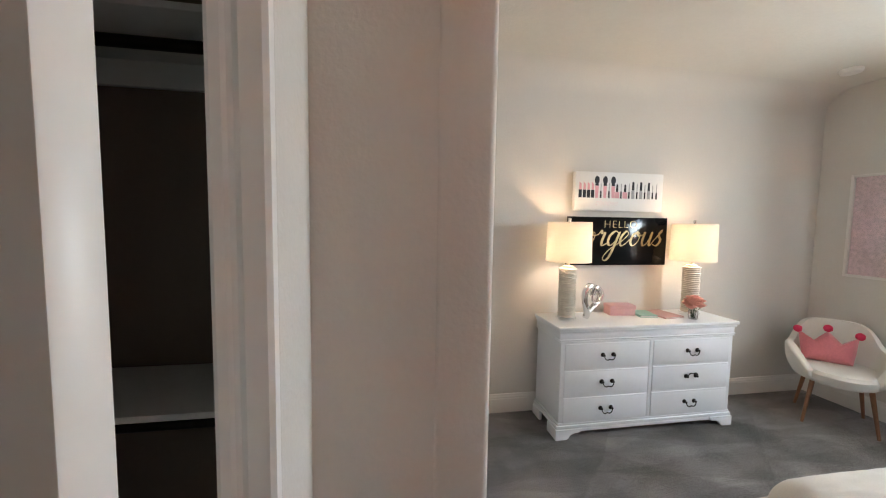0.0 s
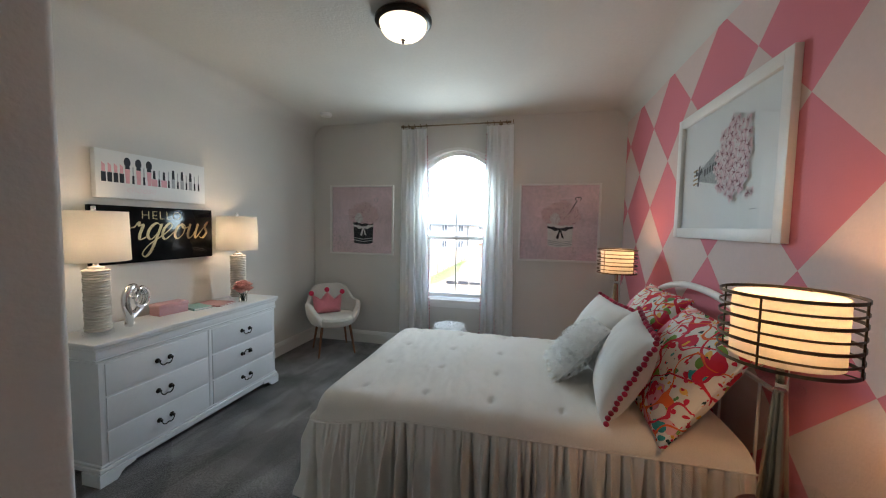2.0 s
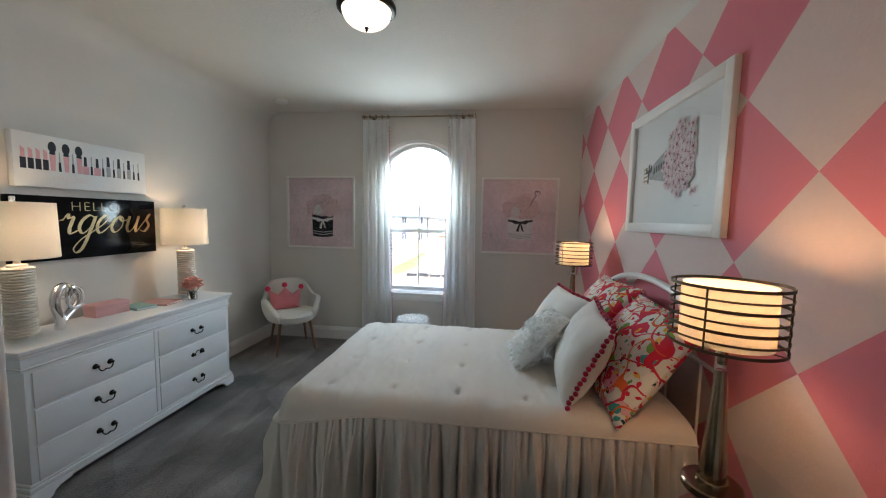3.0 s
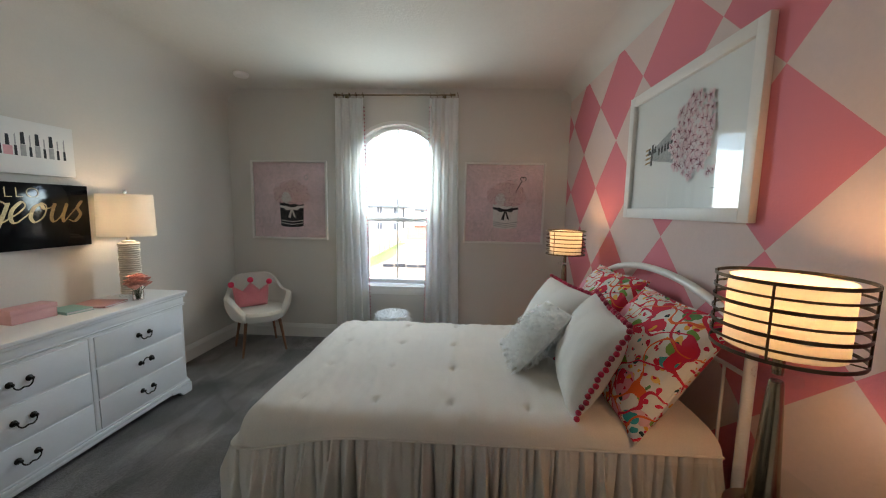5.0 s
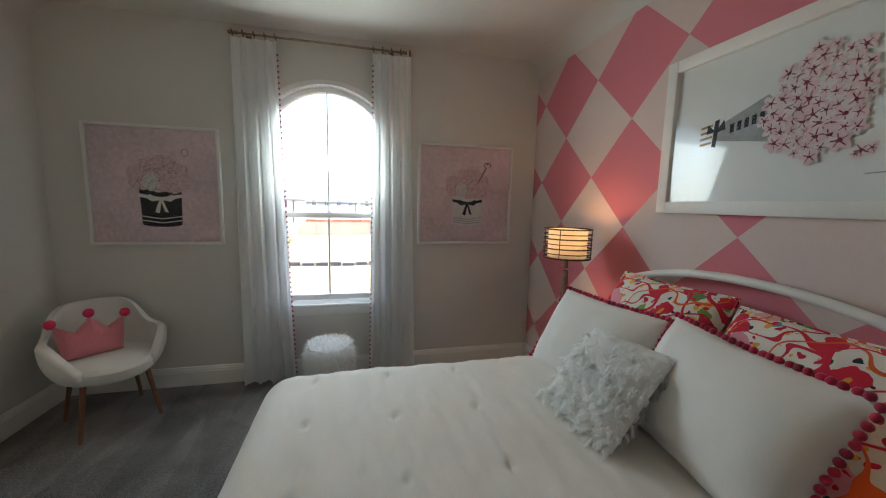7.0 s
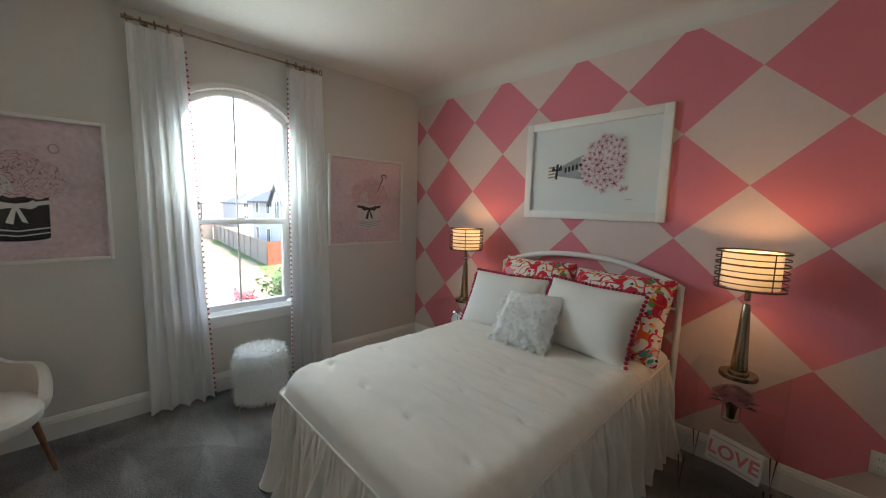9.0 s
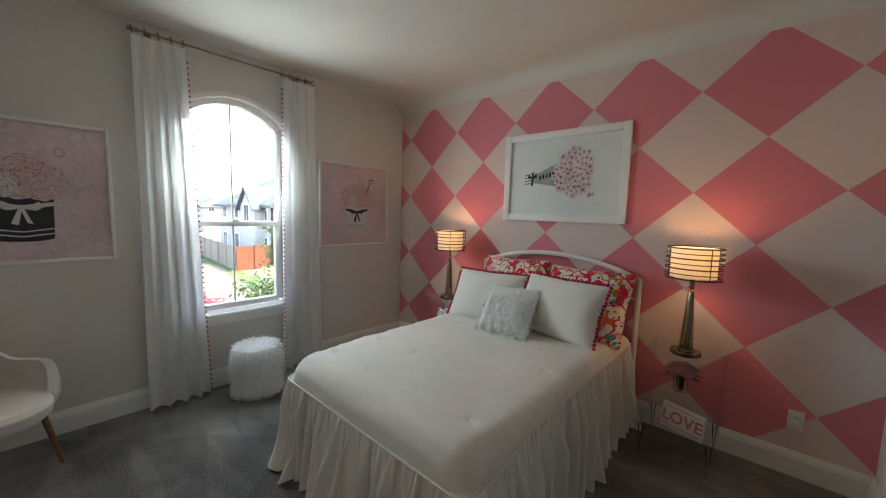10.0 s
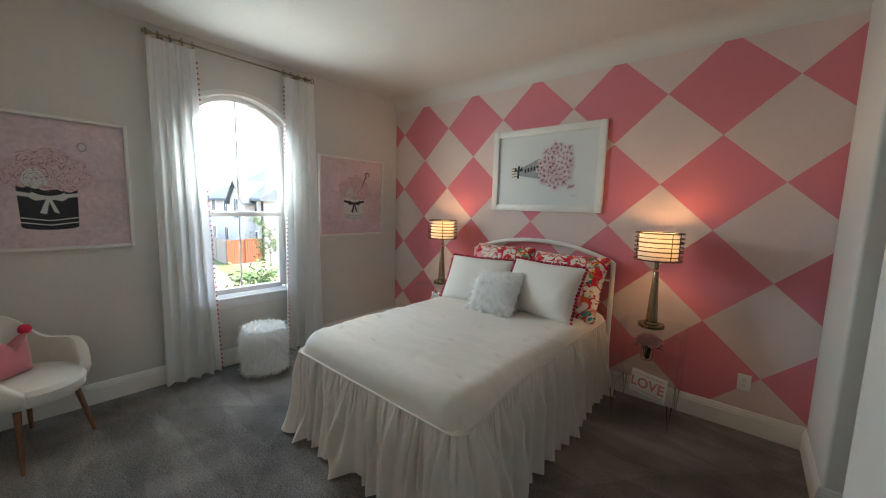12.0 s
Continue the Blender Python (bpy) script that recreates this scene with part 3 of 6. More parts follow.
def skirt(u, v):
    p, nrm, d = rim(u)
    drop = v
    far = math.exp(-((abs(p.x - BX1) + abs(p.y - BY1)) / 0.13) ** 2)
    wave = 0.0
    for c, hw, depth, start, drift in folds_near(int(d * 100)):
        k = max(0.0, (drop - start) / (1 - start)) if start else 0.30 + 0.70 * min(1.0, drop * 2.2)
        x = (d - c - drift * drop) / (hw * (0.50 + 0.50 * drop))
        if abs(x) < 3:
            wave += depth * k ** 0.6 * math.exp(-x * x)
    crease = 0.0
    for c, hw, depth, reach, drift in creases_near(int(d * 100)):
        x = (d - c - drift * drop) / (hw * (0.8 + 1.1 * drop))
        if abs(x) < 2.6 and drop < reach:
            crease += depth * math.exp(-x * x) * min(1.0, 1.6 * (1 - drop / reach))
    gather = math.sin(d * 150 + 2.2 * math.sin(d * 17) + 1.3 * math.sin(d * 41)) * math.exp(-drop * 7) * (0.6 + 0.4 * math.sin(d * 23))
    slow = noise.noise(Vector((d * 3.1, 0.5, 0.0))) + 0.6 * noise.noise(Vector((d * 8.0, 4.5, drop * 0.8)))
    out = 0.006 + 0.016 * drop + 0.085 * wave * min(1.0, 0.12 + drop * 3.0) + 0.034 * slow * drop + gather * 0.003 - 0.055 * min(1.0, crease) * (0.28 + 0.72 * min(1.0, drop * 3))
    out += 0.07 * far * drop ** 3 + 0.012 * math.sin(math.pi * min(1, drop * 2.2)) * (drop < 0.46)
    z = seam_z(p.y) - 0.001 - (seam_z(p.y) - 0.011) * drop + (0.010 + 0.024 * max(0.0, slow)) * drop ** 3 * (1 - far)
    q = p + nrm * out + Vector((-nrm.y, nrm.x, 0)) * 0.010 * drop * noise.noise(Vector((d * 12, 9.0, drop * 1.5)))
    return Vector((q.x, q.y, max(z, 0.006)))


bm = bmesh.new()
cloth(bm, skirt, 2600, 22, 0.002)
part("skirt", bm, LINEN, spread, "gathered skirt falling to the carpet")
part("piping", tube(bmesh.new(), [rim(i / 160)[0] + rim(i / 160)[1] * 0.004 + Vector((0, 0, seam_z(rim(i / 160)[0].y))) for i in range(161)], 0.005, 8), LINEN, spread)


# ---- cushions ----
def cushion_bm(w, h, t, seed=0, n=28, pinch=0.05, wob=0.010):
    """A stuffed cushion standing in the x-z plane on its lower edge, its front towards +y."""
    bm = bmesh.new()
    rnd = random.Random(seed)
    off = Vector((rnd.uniform(0, 9), rnd.uniform(0, 9), rnd.uniform(0, 9)))
    sides = []
    for s in (1, -1):
        grid = []
        for i in range(n + 1):
            row = []
            for j in range(n + 1):
                a, b = 2 * i / n - 1, 2 * j / n - 1
                prof = max(0.0, (1 - abs(a) ** 2.6) * (1 - abs(b) ** 2.6)) ** 0.55
                x = a * w / 2 * (1 - pinch * (1 - abs(b)) ** 1 * abs(a) ** 4)
                z = b * h / 2 * (1 - pinch * (1 - abs(a)) ** 1 * abs(b) ** 4)
                y = s * t / 2 * prof + (wob * (noise.noise(Vector((x * 7, z * 7, s)) + off) + 0.4 * noise.noise(Vector((x * 20, z * 14, s)) + off)) * prof)
                row.append(bm.verts.new((x, y, z + h / 2)))
            grid.append(row)
        for i in range(n):
            for j in range(n):
                bm.faces.new((grid[i][j], grid[i + 1][j], grid[i + 1][j + 1], grid[i][j + 1]))
        sides.append(grid)
    bmesh.ops.remove_doubles(bm, verts=bm.verts, dist=0.0004)
    return bm


def cushion_edge(w, h, count, pinch=0.05):
    pts = []
    per = 2 * (w + h)
    for k in range(count):
        d = per * k / count
        if d < w:
            a, b = -1 + 2 * d / w, -1
        elif d < w + h:
            a, b = 1, -1 + 2 * (d - w) / h
        elif d < 2 * w + h:
            a, b = 1 - 2 * (d - w - h) / w, 1
        else:
            a, b = -1, 1 - 2 * (d - 2 * w - h) / h
        x = a * w / 2 * (1 - pinch * (1 - abs(b)) * abs(a) ** 4)
        z = b * h / 2 * (1 - pinch * (1 - abs(a)) * abs(b) ** 4)
        pts.append((x, 0, z + h / 2, a, b))
    return pts


def splatter():
    m = material("paint_splatter_cloth", (0.78, 0.74, 0.68), 0.8, scale=160, vary=0.04, bump=0.2, bump_scale=400)
    n, ln = m.node_tree.nodes, m.node_tree.links
    b = n["Principled BSDF"]
    last = b.inputs["Base Color"].links[0].from_socket
    tc = n.new("ShaderNodeTexCoord")
    warp = n.new("ShaderNodeTexNoise")
    warp.inputs["Scale"].default_value, warp.inputs["Detail"].default_value = 7, 3
    ln.new(tc.outputs["Object"], warp.inputs["Vector"])
    layers = [(9, 0.20, (0.80, 0.42, 0.42), 1.3), (11, 0.16, (0.85, 0.50, 0.12), 4.1), (10, 0.14, (0.62, 0.015, 0.045), 2.2), (13, 0.20, (0.20, 0.35, 0.06), 7.7),
              (10, 0.20, (0.05, 0.36, 0.34), 9.4), (6, 0.22, (0.75, 0.30, 0.38), 17.1), (8, 0.20, (0.66, 0.02, 0.06), 19.6), (9, 0.2, (0.13, 0.30, 0.10), 23.4), (9, 0.13, (0.70, 0.03, 0.05), 5.9), (30, 0.20, (0.62, 0.015, 0.06), 11.3), (26, 0.18, (0.80, 0.40, 0.05), 31.0), (21, 0.16, (0.02, 0.05, 0.05), 14.2)]
    for scale, size, color, seed in layers:
        mp = n.new("ShaderNodeVectorMath")
        mp.operation = "MULTIPLY_ADD"
        ln.new(warp.outputs["Color"], mp.inputs[0])
        mp.inputs[1].default_value = (0.13, 0.13, 0.13)
        ln.new(tc.outputs["Object"], mp.inputs[2])
        mv = n.new("ShaderNodeVectorMath")
        mv.operation = "ADD"
        ln.new(mp.outputs[0], mv.inputs[0])
        mv.inputs[1].default_value = (seed, seed * 1.7, seed * 0.6)
        vo = n.new("ShaderNodeTexVoronoi")
        vo.inputs["Scale"].default_value = scale * 0.92
        ln.new(mv.outputs[0], vo.inputs["Vector"])
        sep = n.new("ShaderNodeSeparateColor")
        ln.new(vo.outputs["Color"], sep.inputs[0])
        lim = n.new("ShaderNodeMath")
        lim.operation = "MULTIPLY"
        ln.new(sep.outputs[0], lim.inputs[0])
        lim.inputs[1].default_value = size * 1.85
        lt = n.new("ShaderNodeMath")
        lt.operation = "LESS_THAN"
        ln.new(vo.outputs["Distance"], lt.inputs[0])
        ln.new(lim.outputs[0], lt.inputs[1])
        mx = n.new("ShaderNodeMix")
        mx.data_type = "RGBA"
        ln.new(lt.outputs[0], mx.inputs[0])
        ln.new(last, mx.inputs[6])
        mx.inputs[7].default_value = (*color, 1)
        last = mx.outputs[2]
    # looping flung threads
    for seed, color, scale, width in ((3.0, (0.66, 0.02, 0.05), 4.0, 0.016), (8.0, (0.75, 0.13, 0.03), 4.6, 0.011), (21.0, (0.62, 0.02, 0.06), 5.5, 0.011)):
        mv = n.new("ShaderNodeVectorMath")
        mv.operation = "ADD"
        ln.new(tc.outputs["Object"], mv.inputs[0])
        mv.inputs[1].default_value = (seed, seed * 0.7, seed * 1.3)
        nz = n.new("ShaderNodeTexNoise")
        nz.inputs["Scale"].default_value, nz.inputs["Detail"].default_value = scale, 1.0
        ln.new(mv.outputs[0], nz.inputs["Vector"])
        cp = n.new("ShaderNodeMath")
        cp.operation = "COMPARE"
        ln.new(nz.outputs["Fac"], cp.inputs[0])
        cp.inputs[1].default_value, cp.inputs[2].default_value = 0.5, width
        mx = n.new("ShaderNodeMix")
        mx.data_type = "RGBA"
        ln.new(cp.outputs[0], mx.inputs[0])
        ln.new(last, mx.inputs[6])
        mx.inputs[7].default_value = (*color, 1)
        last = mx.outputs[2]
    ln.new(last, b.inputs["Base Color"])
    return m


SPLATTER = splatter()


def lean_pose(x, y, z, tilt, turn=0.0, roll=0.0):
    return Matrix.Translation((x, y, z)) @ Matrix.Rotation(radians(turn), 4, "Z") @ Matrix.Rotation(radians(tilt), 4, "X") @ Matrix.Rotation(radians(roll), 4, "Y")


def pom_cushion(m, w, h, t, seed, label):
    c = thing("pillow", label, "pillow", m, group="white pillows with pom-poms")
    part("cover", cushion_bm(w, h, t, seed), WHITE_COTTON, c)
    pm = bmesh.new()
    bmesh.ops.create_icosphere(pm, subdivisions=2, radius=0.0125)
    for v in pm.verts:
        v.co *= 1 + 0.10 * noise.noise(v.co * 300)
    first = part("pom_pom", pm, CRIMSON, c, "crimson wool pom-pom")
    for k, (x, y, z, a, b) in enumerate(cushion_edge(w, h, 84)):
        ob = first if k == 0 else first.copy()
        if k:
            scene.collection.objects.link(ob)
        ob.location = (x + a * 0.008 * (abs(a) == 1), 0.004 * math.sin(k * 2.1), z + b * 0.008 * (abs(b) == 1))
        ob.rotation_euler = (k, k * 2, 0)
    return c


def splatter_cushion(m, w, h, t, seed, label):
    c = thing("pillow", label, "pillow", m, group="paint-splatter pillows")
    part("cover", cushion_bm(w, h, t, seed, wob=0.012), SPLATTER, c)
    part("piping", tube(bmesh.new(), [(x, 0, z) for x, y, z, a, b in cushion_edge(w, h, 120)], 0.0055, 8, closed=True), SPLATTER, c)
    return c


splatter_cushion(lean_pose(2.195, -0.325, 0.655, 35, 1), 0.63, 0.565, 0.19, 1, "square pillow in red, green and yellow paint-splatter print")
splatter_cushion(lean_pose(2.835, -0.35, 0.66, 33, 3), 0.61, 0.57, 0.19, 2, "square paint-splatter pillow leaning on the headboard")
pom_cushion(lean_pose(2.305, -0.180, 0.658, 25, -9), 0.645, 0.45, 0.20, 3, "white pillow edged with crimson pom-poms")
pom_cushion(lean_pose(2.885, -0.145, 0.658, 31, 9), 0.61, 0.44, 0.18, 4, "white pillow edged with crimson pom-poms on the far side")


def hairs(bm, roots, rnd, length, width):
    """Soft bent tufts: flat tapered ribbons of three quads."""
    for p, nrm in roots:
        d = (nrm * 0.6 + Vector((rnd.gauss(0, 0.4), rnd.gauss(0, 0.4), rnd.gauss(-0.25, 0.35)))).normalized()
        side = d.orthogonal().normalized()
        side.rotate(Matrix.Rotation(rnd.uniform(0, 6.28), 3, d))
        bend = Vector((rnd.gauss(0, 0.4), rnd.gauss(0, 0.4), rnd.gauss(-0.55, 0.3)))
        ln = length * rnd.uniform(0.6, 1.25)
        wd = width * rnd.uniform(0.7, 1.3)
        prev = None
        for k in range(4):
            s = k / 3
            c = p + d * (ln * s) + bend * (ln * 0.55 * s * s)
            w = side * (wd * (1 - s) ** 0.7 + 0.0002)
            pair = (bm.verts.new(c - w), bm.verts.new(c + w))
            if prev:
                bm.faces.new((prev[0], prev[1], pair[1], pair[0]))
            prev = pair


def locks(bm, roots, rnd, length, width):
    """Curly locks: several wavy strands that draw together towards one tip."""
    for p, nrm in roots:
        flow = (nrm * 0.38 + Vector((rnd.gauss(0, 0.22), rnd.gauss(0, 0.15), -0.95 + rnd.gauss(0, 0.2)))).normalized()
        side = flow.orthogonal().normalized()
        side.rotate(Matrix.Rotation(rnd.uniform(0, 6.28), 3, flow))
        other = flow.cross(side)
        ln = length * rnd.uniform(0.65, 1.25)
        phase, turns, amp = rnd.uniform(0, 6.28), rnd.uniform(0.8, 1.7), rnd.uniform(0.003, 0.007)
        for k in range(9):
            o = side * rnd.gauss(0, 0.006) + other * rnd.gauss(0, 0.006)
            wd = width * rnd.uniform(0.7, 1.3)
            face = (flow.cross(nrm).normalized() + Vector((rnd.gauss(0, 0.2), rnd.gauss(0, 0.2), rnd.gauss(0, 0.2)))).normalized()
            far = ln * rnd.uniform(0.8, 1.1)
            prev = None
            for j in range(6):
                t = j / 5
                a = phase + 6.28 * turns * t
                c = p + o * (1 - 0.55 * t) + flow * (far * t) + nrm * (0.010 * math.sin(math.pi * t)) + (side * math.cos(a) + other * math.sin(a)) * amp * t
                w = face * (wd * (1 - t) ** 0.6 + 0.0002)
                pair = (bm.verts.new(c - w), bm.verts.new(c + w))
                if prev:
                    bm.faces.new((prev[0], prev[1], pair[1], pair[0]))
                prev = pair


def fur_cushion(m, w, h, t):
    c = thing("pillow", "shaggy white faux-fur pillow lying in front", "pillow", m)
    core = cushion_bm(w, h, t, 9, 20, 0.02)
    core.normal_update()
    rnd = random.Random(4)
    faces = list(core.faces)
    area = [f.calc_area() for f in faces]
    fur = bmesh.new()
    roots = []
    for f in rnd.choices(faces, weights=area, k=520):
        vs = f.verts
        q = vs[0].co.lerp(vs[1].co, rnd.random()).lerp(vs[2].co, rnd.random() * 0.6)
        nn = f.normal
        mid = f.calc_center_median() - Vector((0, 0, h / 2))
        if nn.dot(mid) < 0:
            nn = -nn
        roots.append((q, nn))
    locks(fur, roots, rnd, 0.046, 0.0021)
    part("cover", core, FUR, c)
    part("fur", fur, FUR, c, "long white strands", smooth=False)


fur_cushion(lean_pose(2.575, 0.045, 0.675, 43, 2, 4), 0.405, 0.40, 0.11)


# ---- dresser ----
DX0, DX1, DY0, DY1 = 1.785, 3.285, 2.518, 2.935


def dresser():
    d = thing("dresser", "white lacquered six-drawer dresser with dark bail pulls", "dresser")
    part("top", bx(DX0, DX1, DY0, DY1, 0.806, 0.832, 0.006, 3), LACQUER, d)
    part("cornice", box(bx(DX0 + 0.010, DX1 - 0.010, DY0 + 0.010, DY1, 0.785, 0.806, 0.006, 2), DX0 + 0.020, DX1 - 0.020, DY0 + 0.022, DY1, 0.722, 0.785, 0.004), LACQUER, d)
    part("bead", box(bx(DX0 + 0.014, DX1 - 0.014, DY0 + 0.016, DY1 - 0.001, 0.728, 0.738, 0.003), DX0 + 0.017, DX1 - 0.017, DY0 + 0.019, DY1 - 0.001, 0.716, 0.722, 0.002), LACQUER, d)
    part("carcass", bx(DX0 + 0.030, DX1 - 0.030, DY0 + 0.0235, DY1 - 0.002, 0.115, 0.716, 0.004), LACQUER, d)
    part("plinth", box(bx(DX0 + 0.012, DX1 - 0.012, DY0 + 0.012, DY1 - 0.004, 0.075, 0.100, 0.004), DX0 + 0.020, DX1 - 0.020, DY0 + 0.020, DY1 - 0.004, 0.100, 0.118, 0.006, 3), LACQUER, d)

    def bracket(x, s):
        bm = bmesh.new()
        prof = [(0, 0.0), (0.085, 0.0), (0.10, 0.010), (0.112, 0.03), (0.135, 0.043), (0.19, 0.050), (0.20, 0.074), (0, 0.074)]
        a = [bm.verts.new((x + s * u, DY0 + 0.006, z)) for u, z in prof]
        b = [bm.verts.new((x + s * u, DY0 + 0.030, z)) for u, z in prof]
        for i in range(len(prof)):
            j = (i + 1) % len(prof)
            bm.faces.new((a[i], a[j], b[j], b[i]))
        bm.faces.new(a)
        bm.faces.new(b)
        part("bracket_foot", bm, LACQUER, d, smooth=False)
        for y0, y1 in ((DY0 + 0.031, DY0 + 0.15), (DY1 - 0.13, DY1 - 0.004)):
            part("side_foot", bx(min(x, x + s * 0.024), max(x, x + s * 0.024), y0, y1, 0.0, 0.074, 0.002), LACQUER, d)

    bracket(DX0 + 0.006, 1)
    bracket(DX1 - 0.006, -1)
    part("apron", bx(DX0 + 0.20, DX1 - 0.20, DY0 + 0.014, DY0 + 0.028, 0.052, 0.074, 0.002), LACQUER, d)
    cols = ((DX0 + 0.062, 2.520), (2.560, DX1 - 0.062))
    for row, zc in enumerate((0.610, 0.410, 0.210)):
        for x0, x1 in cols:
            dr = part("drawer", bx(x0, x1, DY0 + 0.018, DY0 + 0.0335, zc - 0.0935, zc + 0.0935, 0.004, 2), LACQUER, d)
            xc = (x0 + x1) / 2
            pull = bmesh.new()
            for sx in (-0.042, 0.042):
                lathe(pull, [(0.0165, 0), (0.0165, 0.003), (0.012, 0.006), (0.007, 0.010), (0.007, 0.018), (0.009, 0.022), (0.004, 0.026)], 14, Matrix.Translation((xc + sx, DY0 + 0.0178, zc + 0.006)) @ Matrix.Rotation(radians(90), 4, "X"))
            lift = -1 if row == 1 and x0 > 2.5 else 1      # one bail is left standing up
            pts = []
            for k in range(17):
                u = k / 16
                a = math.pi * u
                pts.append((xc - 0.042 * math.cos(a), DY0 - 0.004 - 0.004 * math.sin(a), zc + 0.006 - lift * (0.036 * math.sin(a) ** 0.8 - 0.010 * math.exp(-((u - 0.5) / 0.1) ** 2))))
            tube(pull, pts, lambda s: 0.0028 + 0.0015 * math.sin(math.pi * s), 8)
            part("handle", pull, BLACK_METAL, dr, "dark bronze bail pull")
    part("mullion", bx(2.528, 2.552, DY0 + 0.0205, DY0 + 0.0335, 0.125, 0.71, 0.002), LACQUER, d)


dresser()


def drum(bm, r, z0, z1, thick=0.003, segs=48, flare=1.0):
    prof = [(r * flare, z0), (r, z1), (r - thick, z1), (r * flare - thick, z0)]
    lathe(bm, prof + [prof[0]], segs, cap=False)
    bmesh.ops.remove_doubles(bm, verts=bm.verts, dist=0.0003)
    return bm


# ---- lamps on the dresser ----
def ridged_lamp(x, y):
    l = thing("table_lamp", "cream ridged ceramic lamp with a white drum shade, lit", "lamp", Matrix.Translation((x, y, 0.832)), group="lamps on the dresser")
    part("base", lathe(bmesh.new(), [(0.070, 0), (0.074, 0.003), (0.074, 0.021), (0.070, 0.024)], 40), ACRYLIC, l, "clear acrylic foot")
    prof = [(0.058, 0.0245)]
    z = 0.026
    k = 0
    while z < 0.388:
        r = 0.0625 + 0.002 * math.sin(k * 1.7)
        prof += [(r - 0.0028, z), (r + 0.0012, z + 0.004), (r + 0.0012, z + 0.010), (r - 0.0028, z + 0.014)]
        z += 0.0155
        k += 1
    prof += [(0.060, 0.394), (0.056, 0.399)]
    body = lathe(bmesh.new(), prof, 48)
    for v in body.verts:
        a = math.atan2(v.co.y, v.co.x)
        s = 1 + 0.010 * noise.noise(Vector((math.cos(a) * 3, math.sin(a) * 3, v.co.z * 40)))
        v.co.x *= s
        v.co.y *= s
        if 0.03 < v.co.z < 0.388:
            v.co.z += 0.0016 * math.sin(a * 2 + v.co.z * 30)
    part("body", body, CERAMIC, l)
    part("cap", lathe(bmesh.new(), [(0.040, 0.3995), (0.040, 0.412), (0.014, 0.418), (0.012, 0.47), (0.010, 0.48)], 24), CERAMIC, l)
    part("harp", tube(bmesh.new(), [(0, 0.0, 0.48), (0.0, 0.045, 0.53), (0, 0.05, 0.62), (0, 0.02, 0.735), (0, 0, 0.742)], 0.002, 6), BRASS, l)
    part("shade", drum(bmesh.new(), 0.160, 0.448, 0.745, flare=1.04), SHADE, l, "white cloth drum shade")
    part("spider", tube(tube(bmesh.new(), [(-0.158, 0, 0.738), (0.158, 0, 0.738)], 0.002, 6), [(0, -0.158, 0.7385), (0, 0.158, 0.7385)], 0.002, 6), BRASS, l)
    part("finial", lathe(bmesh.new(), [(0.010, 0.7425), (0.012, 0.748), (0.012, 0.772), (0.009, 0.776)], 16), CHROME, l)


ridged_lamp(1.95, 2.735)
ridged_lamp(3.065, 2.765)


# ---- things on the dresser ----
def heart_sculpture():
    h = thing("heart_sculpture", "polished silver abstract heart sculpture on the dresser", "sculpture", Matrix.Translation((2.13, 2.70, 0.833)) @ Matrix.Rotation(radians(14), 4, "Z") @ Matrix.Scale(1.22, 4))
    def heart(t, k, dx, dz, turn):
        x = k * 11.5 * math.sin(t) ** 3
        z = k * (13 * math.cos(t) - 5 * math.cos(2 * t) - 2 * math.cos(3 * t) - math.cos(4 * t))
        c, q = math.cos(turn), math.sin(turn)
        return (dx + x * c - z * q, 0.014 * math.sin(t), dz + x * q + z * c)

    outer = [heart(2 * math.pi * (i + 0.5) / 56, 0.0066, 0.0, 0.130, radians(-18)) for i in range(56)]
    part("outer_loop", tube(bmesh.new(), outer, 0.0190, 14, closed=True), CHROME, h)
    curl = []
    for i in range(30):
        t = i / 29
        a = radians(95 - 330 * t)
        r = 0.046 - 0.012 * t
        curl.append((0.030 + r * math.cos(a), -0.012 - 0.008 * math.sin(math.pi * t), 0.158 + r * 1.05 * math.sin(a) - 0.018 * t))
    part("inner_loop", tube(bmesh.new(), curl, lambda t: 0.0135 - 0.006 * t, 12), CHROME, h)


heart_sculpture()
PINK_BOX = material("pink_box_board", (0.62, 0.36, 0.37), 0.55, scale=50, vary=0.05, bump=0.1)
boxy = thing("trinket_box", "dusty pink lidded trinket box", "box", pose(2.475, 2.835, 0.832, 0, 0, -6))
part("body", bx(-0.105, 0.105, -0.055, 0.055, 0, 0.055, 0.003), PINK_BOX, boxy)
part("lid", bx(-0.108, 0.108, -0.058, 0.058, 0.0555, 0.084, 0.004), PINK_BOX, boxy)


def book(x, y, z, rz, w, d, h, color, label):
    b = thing("book", label, "book", pose(x, y, z, 0, 0, rz), group="books on the dresser")
    cov = material("book_cover", color, 0.5, scale=60, vary=0.06)
    part("cover", box(box(bx(-w / 2, w / 2, -d / 2, d / 2, 0, 0.0025), -w / 2, w / 2, -d / 2, d / 2, h - 0.0025, h), -w / 2, -w / 2 + 0.003, -d / 2, d / 2, 0.0026, h - 0.0026), cov, b, smooth=False)
    part("pages", bx(-w / 2 + 0.0032, w / 2 - 0.004, -d / 2 + 0.004, d / 2 - 0.004, 0.0027, h - 0.0027), PAPER, b, smooth=False)


book(2.66, 2.79, 0.832, -12, 0.14, 0.19, 0.018, (0.25, 0.45, 0.42), "small sage green notebook on the dresser")
book(2.82, 2.775, 0.832, 8, 0.19, 0.24, 0.012, (0.50, 0.27, 0.27), "flat rose-coloured notebook on the dresser")


